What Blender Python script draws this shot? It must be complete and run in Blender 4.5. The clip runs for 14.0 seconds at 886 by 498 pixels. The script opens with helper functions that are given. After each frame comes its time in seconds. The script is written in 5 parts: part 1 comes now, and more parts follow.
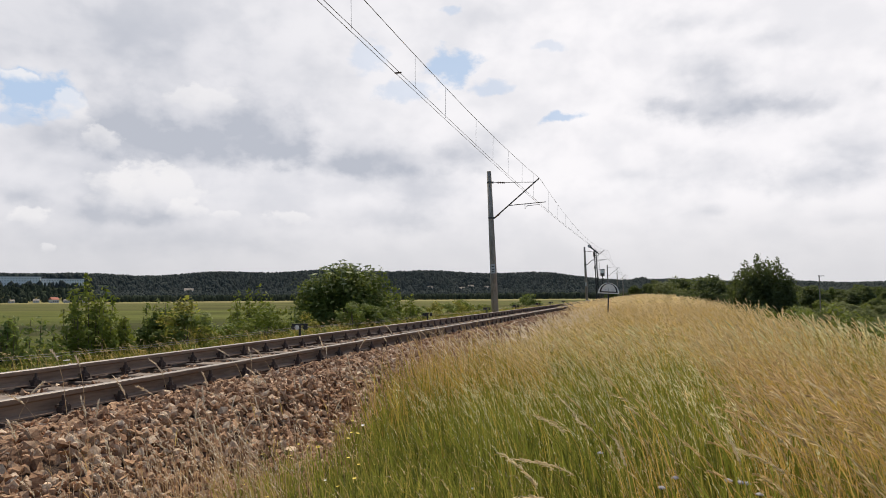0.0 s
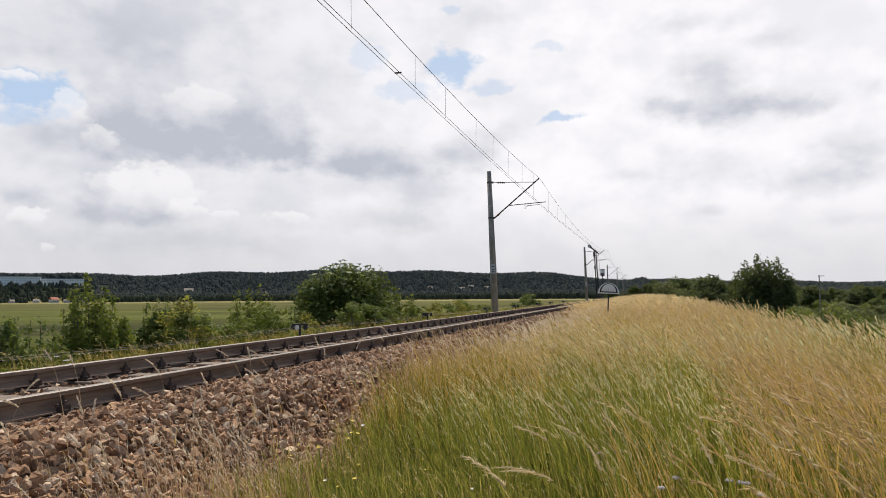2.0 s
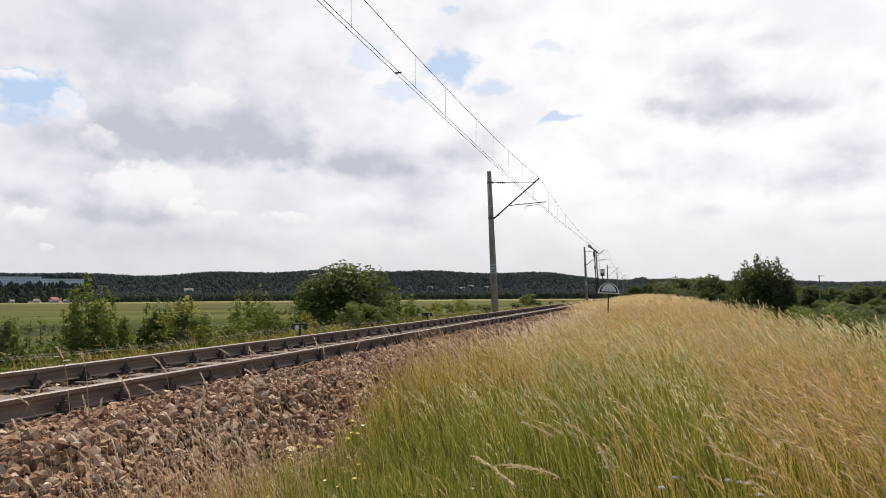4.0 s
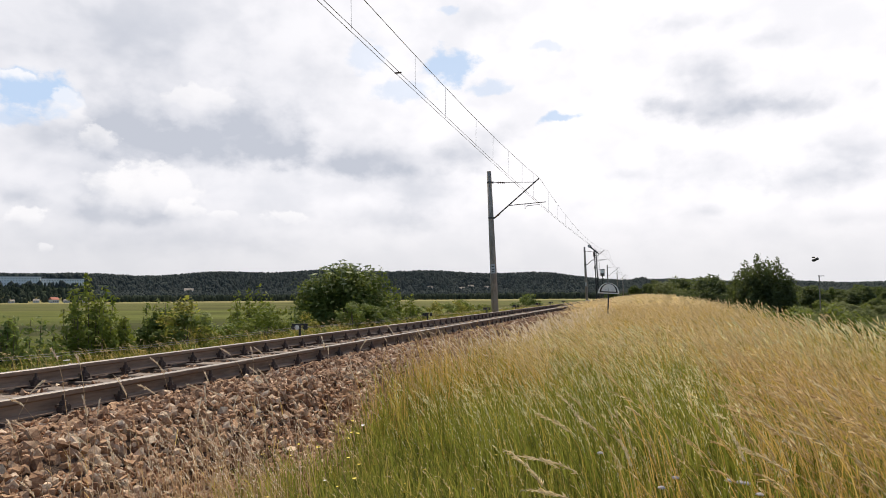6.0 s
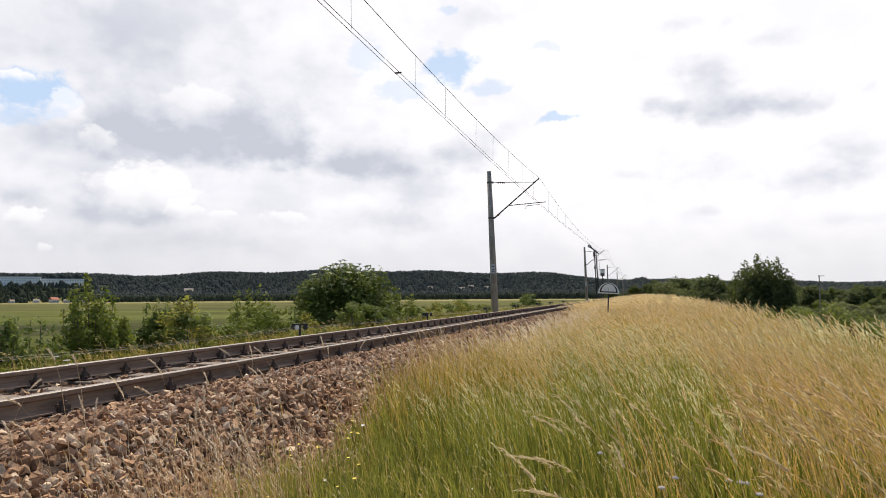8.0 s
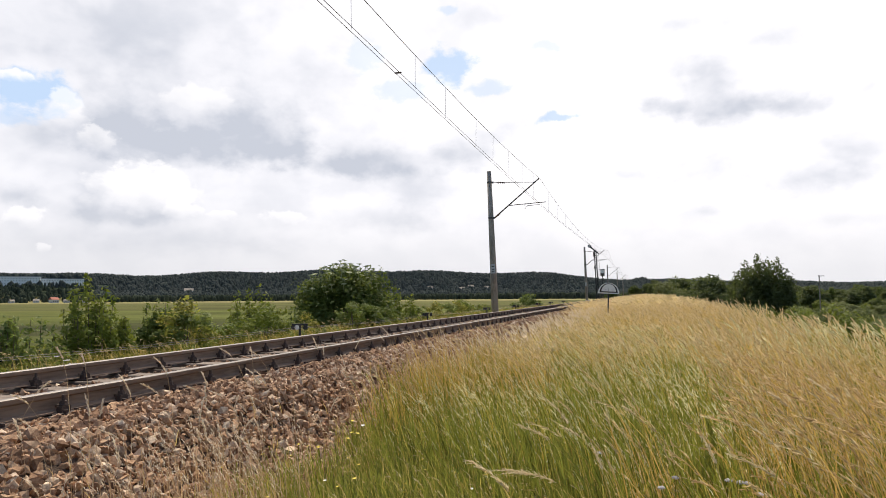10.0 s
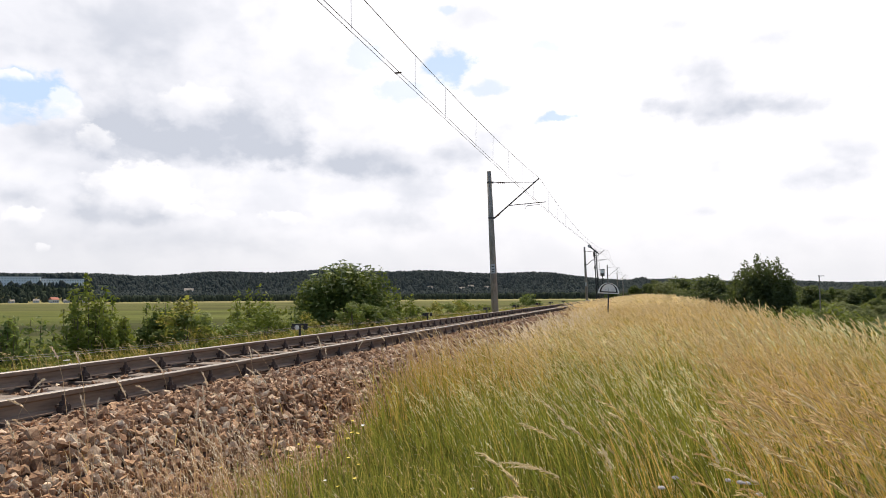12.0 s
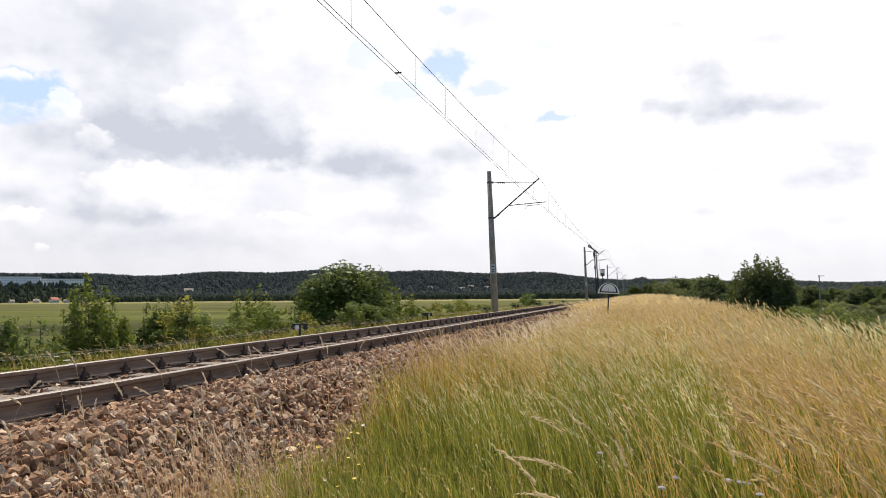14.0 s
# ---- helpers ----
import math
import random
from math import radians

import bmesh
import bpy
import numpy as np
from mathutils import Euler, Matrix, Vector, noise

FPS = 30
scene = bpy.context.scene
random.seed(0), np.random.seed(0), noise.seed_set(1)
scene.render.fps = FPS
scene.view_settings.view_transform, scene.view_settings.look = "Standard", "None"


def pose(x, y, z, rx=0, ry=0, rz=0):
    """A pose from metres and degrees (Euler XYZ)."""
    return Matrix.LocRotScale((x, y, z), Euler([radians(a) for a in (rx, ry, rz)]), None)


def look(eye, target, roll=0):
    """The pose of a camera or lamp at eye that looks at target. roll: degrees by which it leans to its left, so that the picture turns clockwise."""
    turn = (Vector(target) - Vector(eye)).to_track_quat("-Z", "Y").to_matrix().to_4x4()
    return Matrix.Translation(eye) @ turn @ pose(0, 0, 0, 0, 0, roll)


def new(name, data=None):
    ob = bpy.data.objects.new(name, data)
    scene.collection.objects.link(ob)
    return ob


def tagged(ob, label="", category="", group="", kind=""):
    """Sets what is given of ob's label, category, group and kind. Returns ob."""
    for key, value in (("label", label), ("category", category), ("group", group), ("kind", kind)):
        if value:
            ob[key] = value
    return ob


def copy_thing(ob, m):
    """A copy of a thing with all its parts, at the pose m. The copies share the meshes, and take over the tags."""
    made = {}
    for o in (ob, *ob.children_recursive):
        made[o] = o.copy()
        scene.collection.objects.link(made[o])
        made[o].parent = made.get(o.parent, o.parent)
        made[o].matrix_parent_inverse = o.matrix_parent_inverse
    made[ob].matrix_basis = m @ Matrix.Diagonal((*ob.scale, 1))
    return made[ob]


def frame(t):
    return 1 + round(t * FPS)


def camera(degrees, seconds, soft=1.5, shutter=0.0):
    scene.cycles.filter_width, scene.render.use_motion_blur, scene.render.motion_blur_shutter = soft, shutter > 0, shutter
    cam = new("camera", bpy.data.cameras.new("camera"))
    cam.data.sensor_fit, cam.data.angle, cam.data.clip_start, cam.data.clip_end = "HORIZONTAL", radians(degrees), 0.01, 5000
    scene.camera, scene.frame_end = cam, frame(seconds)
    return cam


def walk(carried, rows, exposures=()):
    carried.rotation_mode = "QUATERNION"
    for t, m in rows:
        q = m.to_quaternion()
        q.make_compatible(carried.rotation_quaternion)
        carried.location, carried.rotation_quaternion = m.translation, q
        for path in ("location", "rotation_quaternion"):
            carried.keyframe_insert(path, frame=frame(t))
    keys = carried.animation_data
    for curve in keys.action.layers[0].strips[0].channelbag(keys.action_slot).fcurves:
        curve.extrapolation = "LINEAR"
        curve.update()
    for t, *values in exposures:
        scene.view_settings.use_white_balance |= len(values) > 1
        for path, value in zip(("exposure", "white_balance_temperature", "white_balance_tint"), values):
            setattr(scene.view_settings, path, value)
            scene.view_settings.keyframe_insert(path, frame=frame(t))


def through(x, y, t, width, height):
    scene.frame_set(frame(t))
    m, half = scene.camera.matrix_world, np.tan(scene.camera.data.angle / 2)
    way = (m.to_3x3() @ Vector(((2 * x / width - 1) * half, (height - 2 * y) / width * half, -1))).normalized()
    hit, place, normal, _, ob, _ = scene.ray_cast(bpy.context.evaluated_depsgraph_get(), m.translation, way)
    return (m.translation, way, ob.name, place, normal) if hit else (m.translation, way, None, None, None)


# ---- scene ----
cam = camera(65.7, 14.0, soft=0.8)
EYE = Vector((0.0, 0.0, 0.68))
VIEW = pose(*EYE, 93.85, 0, 16.18) @ pose(0, 0, 0, 0, 0, -0.4)
walk(cam, [(0.0, VIEW), (14.0, VIEW)], exposures=[(0.0, -0.19), (2.5, -0.13), (6.0, -0.01), (8.0, 0.04), (11.0, 0.11), (14.0, 0.15)])

# ---- world, sun ----
SUN_EL, SUN_AZ = 56.0, 20.0          # azimuth: degrees left of the track's direction (+y)
world = bpy.data.worlds.new("sky")
scene.world = world
world.use_nodes = True
wn = world.node_tree.nodes
sky = wn.new("ShaderNodeTexSky")
sky.sky_type, sky.sun_disc = "NISHITA", False
sky.sun_elevation, sky.sun_rotation = radians(SUN_EL), radians(-SUN_AZ)
sky.air_density, sky.dust_density = 1.0, 2.0
wn["Background"].inputs["Strength"].default_value = 0.15
world.node_tree.links.new(sky.outputs[0], wn["Background"].inputs["Color"])
sun_dir = Vector((-math.sin(radians(SUN_AZ)) * math.cos(radians(SUN_EL)), math.cos(radians(SUN_AZ)) * math.cos(radians(SUN_EL)), math.sin(radians(SUN_EL))))
sun = new("sun", bpy.data.lights.new("sun", "SUN"))
sun.data.energy, sun.data.angle, sun.data.color = 4.6, radians(0.6), (1.0, 0.895, 0.72)
sun.matrix_world = look(sun_dir * 50, (0, 0, 0))


# ---- materials ----
class Nodes:
    """Short way to write a node material."""
    def __init__(self, name):
        self.mat = bpy.data.materials.new(name)
        self.mat.use_nodes = True
        self.tree = self.mat.node_tree
        self.tree.nodes.clear()
        self.out = self.add("ShaderNodeOutputMaterial")

    def add(self, kind, operation="", data_type="", blend_type="", interpolation_type="", use_clamp=False):
        n = self.tree.nodes.new(kind)
        if operation:
            n.operation = operation
        if data_type:
            n.data_type, n.blend_type = data_type, blend_type
        if interpolation_type:
            n.interpolation_type = interpolation_type
        if use_clamp:
            n.use_clamp = True
        return n

    def set(self, socket, v):
        if isinstance(v, bpy.types.NodeSocket):
            self.tree.links.new(v, socket)
        elif isinstance(v, (tuple, list)) and len(v) == 3 and socket.type == "RGBA":
            socket.default_value = (*v, 1)
        else:
            socket.default_value = v

    def math(self, op, a, b=0.0, c=0.0, clamp=False):
        n = self.add("ShaderNodeMath", operation=op, use_clamp=clamp)
        for i, v in enumerate((a, b, c)):
            self.set(n.inputs[i], v)
        return n.outputs[0]

    def mix(self, f, a, b, blend="MIX"):
        n = self.add("ShaderNodeMix", data_type="RGBA", blend_type=blend)
        self.set(n.inputs[0], f), self.set(n.inputs[6], a), self.set(n.inputs[7], b)
        return n.outputs[2]

    def range(self, v, a, b, c=0.0, d=1.0, smooth=True):
        n = self.add("ShaderNodeMapRange", interpolation_type="SMOOTHSTEP" if smooth else "LINEAR")
        for i, x in enumerate((v, a, b, c, d)):
            self.set(n.inputs[i], x)
        return n.outputs[0]

    def noise(self, vec, scale, detail=4.0, rough=0.55, dist=0.0):
        n = self.add("ShaderNodeTexNoise")
        self.set(n.inputs["Vector"], vec)
        n.inputs["Scale"].default_value, n.inputs["Detail"].default_value = scale, detail
        n.inputs["Roughness"].default_value, n.inputs["Distortion"].default_value = rough, dist
        return n.outputs[0]

    def coord(self, name="Object"):
        return self.add("ShaderNodeTexCoord").outputs[name]

    def stretch(self, vec, s):
        n = self.add("ShaderNodeMapping")
        self.set(n.inputs[0], vec)
        n.inputs["Scale"].default_value = s
        return n.outputs[0]

    def bump(self, h, strength=0.5, dist=0.02):
        n = self.add("ShaderNodeBump")
        n.inputs["Strength"].default_value, n.inputs["Distance"].default_value = strength, dist
        self.set(n.inputs["Height"], h)
        return n.outputs[0]

    def surface(self, color, rough=0.8, metal=0.0, normal=None, spec=0.4):
        n = self.add("ShaderNodeBsdfPrincipled")
        self.set(n.inputs["Base Color"], color), self.set(n.inputs["Roughness"], rough), self.set(n.inputs["Metallic"], metal)
        n.inputs["Specular IOR Level"].default_value = spec
        if normal is not None:
            self.set(n.inputs["Normal"], normal)
        self.tree.links.new(n.outputs[0], self.out.inputs[0])
        return self.mat

    def leaf(self, color, back, through=0.4, rough=0.6, spec=0.12):
        n = self.add("ShaderNodeBsdfPrincipled")
        self.set(n.inputs["Base Color"], color), self.set(n.inputs["Roughness"], rough)
        n.inputs["Specular IOR Level"].default_value = spec
        t = self.add("ShaderNodeBsdfTranslucent")
        self.set(t.inputs[0], back)
        m = self.add("ShaderNodeMixShader")
        m.inputs[0].default_value = through
        self.tree.links.new(n.outputs[0], m.inputs[1]), self.tree.links.new(t.outputs[0], m.inputs[2])
        self.tree.links.new(m.outputs[0], self.out.inputs[0])
        return self.mat


def rough_mat(name, a, b, scale, rough=0.85, bump=0.4, dist=0.01, metal=0.0, fine=9.0, stretch=(1, 1, 1), spec=0.4):
    """Two colours mixed by coarse and fine noise, with relief, varied from object to object."""
    n = Nodes(name)
    v = n.stretch(n.coord(), stretch)
    rnd = n.add("ShaderNodeObjectInfo").outputs["Random"]
    c, f = n.noise(v, scale), n.noise(v, scale * fine, 3)
    k = n.math("ADD", n.math("MULTIPLY", c, 0.6), n.math("MULTIPLY", f, 0.4))
    k = n.math("ADD", n.range(k, 0.35, 0.65), n.math("MULTIPLY", n.math("SUBTRACT", rnd, 0.5), 0.5), clamp=True)
    return n.surface(n.mix(k, a, b), rough, metal, n.bump(f, bump, dist), spec)


def plant_mat(name, a, b, dry, through=0.4, share=0.25, rough=0.6, green=True):
    """Leaf colours by island: two greens, and a share of dry ones."""
    n = Nodes(name)
    rnd = n.add("ShaderNodeNewGeometry").outputs["Random Per Island"]
    c = n.mix(rnd, a, b)
    wide = n.noise(n.coord("Object"), 0.9, 2)
    c = n.mix(n.math("MULTIPLY", n.range(wide, 0.42, 0.62), 0.5), c, dry)
    c = n.mix(n.range(rnd, 1 - share, 1 - share + 0.04), c, dry)
    return n.leaf(c, n.mix(0.3, c, (0.25, 0.3, 0.03)) if green else c, through, rough)


M_RAIL = rough_mat("rail_rust", (0.16, 0.105, 0.072), (0.29, 0.20, 0.14), 4.0, 0.85, 0.25, 0.002, stretch=(1, 0.12, 1), spec=0.2)
M_RAILTOP = rough_mat("rail_running_band", (0.17, 0.145, 0.125), (0.26, 0.23, 0.21), 6.0, 0.55, 0.1, 0.001, metal=0.3, stretch=(1, 0.05, 1))
M_IRON = rough_mat("fastening_iron", (0.045, 0.030, 0.024), (0.10, 0.062, 0.045), 20.0, 0.8, 0.4, 0.003)
M_SLEEPER = rough_mat("sleeper_wood", (0.10, 0.075, 0.058), (0.26, 0.205, 0.165), 5.0, 0.9, 0.7, 0.008, stretch=(0.35, 3, 3))
M_BED = rough_mat("ballast_bed", (0.05, 0.032, 0.022), (0.14, 0.09, 0.06), 14.0, 0.95, 0.9, 0.03)


def stone_mat(name):
    n = Nodes(name)
    rnd = n.math("FRACT", n.math("ADD", n.add("ShaderNodeNewGeometry").outputs["Random Per Island"], n.add("ShaderNodeObjectInfo").outputs["Random"]))
    ramp = n.add("ShaderNodeValToRGB")
    n.set(ramp.inputs[0], rnd)
    e = ramp.color_ramp.elements
    e[0].position, e[0].color = 0.0, (0.13, 0.07, 0.038, 1)
    e[1].position, e[1].color = 1.0, (0.76, 0.61, 0.44, 1)
    for p, c in ((0.25, (0.30, 0.165, 0.088)), (0.5, (0.52, 0.33, 0.19)), (0.75, (0.41, 0.265, 0.16))):
        e.new(p).color = (*c, 1)
    f = n.noise(n.coord(), 60, 4)
    c = n.mix(n.range(f, 0.35, 0.7), n.mix(0.45, ramp.outputs[0], (0.3, 0.17, 0.1), "MULTIPLY"), ramp.outputs[0])
    return n.surface(c, 0.85, 0, n.bump(f, 0.5, 0.006), 0.35)


M_STONE = stone_mat("crushed_stone")
M_CONCRETE = rough_mat("mast_concrete", (0.16, 0.135, 0.11), (0.37, 0.32, 0.265), 2.5, 0.9, 0.5, 0.008, stretch=(1.5, 1.5, 0.35))
M_STEEL = rough_mat("bracket_steel", (0.09, 0.085, 0.085), (0.18, 0.165, 0.155), 9.0, 0.6, 0.2, 0.002, metal=0.4)
M_WIRE = rough_mat("contact_wire_copper", (0.17, 0.155, 0.15), (0.26, 0.24, 0.23), 3.0, 0.55, 0.0, 0.001, metal=0.3)
M_CERAMIC = rough_mat("brown_ceramic", (0.10, 0.045, 0.025), (0.16, 0.08, 0.05), 20.0, 0.3, 0.0, 0.001)
M_WHITE = rough_mat("white_enamel", (0.74, 0.74, 0.70), (0.86, 0.86, 0.82), 6.0, 0.5, 0.1, 0.001)
M_PANEL = rough_mat("white_facade_panel", (0.82, 0.82, 0.80), (0.90, 0.90, 0.88), 0.2, 0.7, 0.1, 0.01)
M_BLACK = rough_mat("black_enamel", (0.015, 0.015, 0.016), (0.04, 0.038, 0.036), 8.0, 0.5, 0.1, 0.001)
M_FAINT = rough_mat("faded_print", (0.38, 0.38, 0.37), (0.5, 0.5, 0.48), 8.0, 0.6, 0.0, 0.001)
M_PLATE = rough_mat("mast_plate_grey", (0.42, 0.42, 0.43), (0.6, 0.6, 0.6), 9.0, 0.6, 0.1, 0.001)
M_TILE = rough_mat("red_roof_tile", (0.32, 0.09, 0.06), (0.42, 0.14, 0.09), 2.0, 0.8, 0.1, 0.01)
M_BARK = rough_mat("bark", (0.07, 0.055, 0.042), (0.16, 0.125, 0.095), 12.0, 0.9, 0.6, 0.01, stretch=(1, 1, 0.3))
M_LEAF = plant_mat("bush_leaf", (0.10, 0.135, 0.02), (0.20, 0.235, 0.045), (0.25, 0.26, 0.07), 0.35, 0.08)
M_WILLOW = plant_mat("grey_willow_leaf", (0.105, 0.125, 0.05), (0.20, 0.22, 0.095), (0.24, 0.24, 0.11), 0.35, 0.1)
M_ELDER = plant_mat("elder_leaf", (0.045, 0.075, 0.018), (0.115, 0.155, 0.035), (0.16, 0.18, 0.05), 0.35, 0.08)
M_HAZEL = plant_mat("hazel_leaf", (0.06, 0.095, 0.02), (0.14, 0.18, 0.04), (0.2, 0.22, 0.06), 0.35, 0.08)
M_LEAF_LIGHT = plant_mat("willow_leaf", (0.10, 0.14, 0.035), (0.19, 0.235, 0.07), (0.23, 0.25, 0.09), 0.4, 0.1)
M_LEAF_DARK = plant_mat("alder_leaf", (0.055, 0.074, 0.030), (0.105, 0.127, 0.052), (0.13, 0.15, 0.06), 0.35, 0.06)
M_BLADE = plant_mat("grass_blade", (0.11, 0.13, 0.02), (0.33, 0.30, 0.055), (0.52, 0.36, 0.09), 0.5, 0.4)
M_STRAW = plant_mat("grass_straw", (0.54, 0.38, 0.12), (0.80, 0.60, 0.24), (0.50, 0.39, 0.10), 0.54, 0.15, green=False)
M_HEAD = plant_mat("grass_seed_head", (0.40, 0.29, 0.12), (0.95, 0.81, 0.53), (0.56, 0.41, 0.17), 0.53, 0.2, green=False)
M_GREEN = plant_mat("green_blade", (0.10, 0.118, 0.025), (0.31, 0.31, 0.07), (0.43, 0.34, 0.09), 0.55, 0.22)
M_FAR_HEAD = plant_mat("straw_pale_seed_head", (0.55, 0.41, 0.20), (0.88, 0.74, 0.48), (0.68, 0.52, 0.26), 0.5, 0.2, green=False)
M_TAN = plant_mat("tan_seed_head", (0.37, 0.24, 0.10), (0.86, 0.66, 0.40), (0.58, 0.40, 0.18), 0.5, 0.2, green=False)
M_AMBER = plant_mat("amber_stem", (0.52, 0.32, 0.08), (0.76, 0.52, 0.17), (0.45, 0.34, 0.085), 0.5, 0.2, green=False)
M_BLEACHED = plant_mat("foxtail_head", (0.62, 0.50, 0.30), (0.88, 0.78, 0.56), (0.7, 0.56, 0.34), 0.55, 0.2, green=False)
M_PALE = plant_mat("pale_seed_head", (0.46, 0.45, 0.23), (0.86, 0.80, 0.53), (0.68, 0.53, 0.23), 0.6, 0.2, green=False)
M_STALK = plant_mat("bleached_seed_head", (0.64, 0.53, 0.40), (0.86, 0.77, 0.62), (0.7, 0.58, 0.42), 0.6, 0.2, green=False)
M_DRY = plant_mat("dry_seed_head", (0.42, 0.28, 0.15), (0.62, 0.45, 0.27), (0.5, 0.34, 0.18), 0.45, 0.2, green=False)
M_FLOWER = rough_mat("yellow_petal", (0.62, 0.45, 0.02), (0.75, 0.58, 0.04), 30.0, 0.6, 0.0, 0.001)
M_ELDERFLOWER = rough_mat("elder_flower", (0.30, 0.33, 0.16), (0.48, 0.50, 0.28), 30.0, 0.7, 0.0, 0.001)
M_LILAC = rough_mat("pale_lilac_petal", (0.50, 0.45, 0.46), (0.68, 0.64, 0.63), 60.0, 0.7, 0.0, 0.001)
M_UMBEL = rough_mat("white_umbel", (0.6, 0.6, 0.55), (0.75, 0.75, 0.7), 30.0, 0.7, 0.0, 0.001)


def forest_mat(name, a, b):
    n = Nodes(name)
    g = n.add("ShaderNodeNewGeometry")
    f = n.noise(n.coord(), 0.35, 4)
    c = n.mix(g.outputs["Random Per Island"], a, b)
    c = n.mix(n.range(f, 0.3, 0.7), n.mix(0.4, c, (0.5, 0.5, 0.55), "MULTIPLY"), c)
    return n.leaf(c, c, 0.5, 0.95, 0.03)


# hill forest: distance haze is put into its pale blue-grey base colours
M_HAZY_FOREST = forest_mat("far_forest", (0.092, 0.108, 0.103), (0.112, 0.130, 0.120))
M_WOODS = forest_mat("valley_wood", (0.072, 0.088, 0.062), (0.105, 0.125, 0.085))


def ground_mat():
    n = Nodes("meadow_ground")
    pos = n.coord("Object")
    sep = n.add("ShaderNodeSeparateXYZ")
    n.set(sep.inputs[0], pos)
    wide, mid, fine = n.noise(pos, 0.012, 4), n.noise(pos, 0.25, 5), n.noise(pos, 7.0, 5)
    near = n.mix(n.range(mid, 0.35, 0.65), (0.085, 0.11, 0.03), (0.20, 0.165, 0.07))
    near = n.mix(n.range(fine, 0.35, 0.65), n.mix(0.6, near, (0.35, 0.3, 0.22), "MULTIPLY"), near)
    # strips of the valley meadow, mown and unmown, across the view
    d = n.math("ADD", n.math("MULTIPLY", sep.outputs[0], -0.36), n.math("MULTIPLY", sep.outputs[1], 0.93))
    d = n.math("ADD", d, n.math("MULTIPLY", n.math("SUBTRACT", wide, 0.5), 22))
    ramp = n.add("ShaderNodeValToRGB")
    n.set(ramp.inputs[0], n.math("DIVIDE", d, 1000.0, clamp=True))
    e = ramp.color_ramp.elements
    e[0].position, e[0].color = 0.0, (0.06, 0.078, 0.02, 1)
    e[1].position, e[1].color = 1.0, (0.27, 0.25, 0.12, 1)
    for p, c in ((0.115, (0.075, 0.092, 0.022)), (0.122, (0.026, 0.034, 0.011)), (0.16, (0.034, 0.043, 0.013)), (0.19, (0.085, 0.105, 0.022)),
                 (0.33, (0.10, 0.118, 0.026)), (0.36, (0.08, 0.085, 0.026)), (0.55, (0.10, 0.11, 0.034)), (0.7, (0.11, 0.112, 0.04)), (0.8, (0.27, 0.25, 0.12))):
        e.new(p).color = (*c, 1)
    across = n.math("ADD", n.math("MULTIPLY", sep.outputs[0], 0.93), n.math("MULTIPLY", sep.outputs[1], 0.36))
    strip = n.add("ShaderNodeCombineXYZ")
    n.set(strip.inputs[0], n.math("MULTIPLY", across, 0.008)), n.set(strip.inputs[1], n.math("MULTIPLY", d, 0.03))
    streak = n.noise(strip.outputs[0], 1.0, 6, 0.65)
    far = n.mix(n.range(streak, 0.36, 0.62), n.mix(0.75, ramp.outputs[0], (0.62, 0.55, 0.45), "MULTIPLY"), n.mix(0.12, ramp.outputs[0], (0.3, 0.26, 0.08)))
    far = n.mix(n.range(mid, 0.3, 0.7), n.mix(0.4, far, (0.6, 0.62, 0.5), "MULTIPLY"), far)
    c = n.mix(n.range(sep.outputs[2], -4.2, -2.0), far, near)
    c = n.mix(n.range(sep.outputs[2], 1.0, 6.0), c, (0.03, 0.045, 0.025))
    return n.surface(c, 0.95, 0, n.bump(fine, 0.8, 0.05), 0.05)


M_GROUND = ground_mat()


# ---- building helpers ----
def mesh_object(name, bm, mat, parent=None, smooth=False):
    me = bpy.data.meshes.new(name)
    bm.normal_update()
    bm.to_mesh(me)
    bm.free()
    for m in (mat if isinstance(mat, (list, tuple)) else [mat]):
        me.materials.append(m)
    if smooth:
        me.shade_smooth()
    ob = new(name, me)
    ob.parent = parent
    return ob


def part(name, bm, mat, parent, label="", smooth=False):
    return tagged(mesh_object(name, bm, mat, parent, smooth), label)


def array_object(name, verts, faces, mats, slots=None, parent=None, smooth=False):
    """A mesh from numpy arrays; faces: (n, 3) or (n, 4), or a list of both."""
    me = bpy.data.meshes.new(name)
    groups = [np.asarray(f, dtype=np.int32) for f in (faces if isinstance(faces, list) else [faces]) if len(f)]
    loops = np.concatenate([f.ravel() for f in groups])
    sizes = np.concatenate([np.full(len(f), f.shape[1], dtype=np.int32) for f in groups])
    starts = np.concatenate([[0], np.cumsum(sizes)[:-1]]).astype(np.int32)
    me.vertices.add(len(verts)), me.loops.add(len(loops)), me.polygons.add(len(sizes))
    me.vertices.foreach_set("co", np.asarray(verts, dtype=np.float32).ravel())
    me.loops.foreach_set("vertex_index", loops)
    me.polygons.foreach_set("loop_start", starts)
    for m in (mats if isinstance(mats, (list, tuple)) else [mats]):
        me.materials.append(m)
    if slots is not None:
        me.polygons.foreach_set("material_index", np.asarray(slots, dtype=np.int32))
    me.polygons.foreach_set("use_smooth", np.full(len(sizes), smooth, dtype=bool))
    me.update(calc_edges=True)
    me.validate()
    ob = new(name, me)
    ob.parent = parent
    return ob


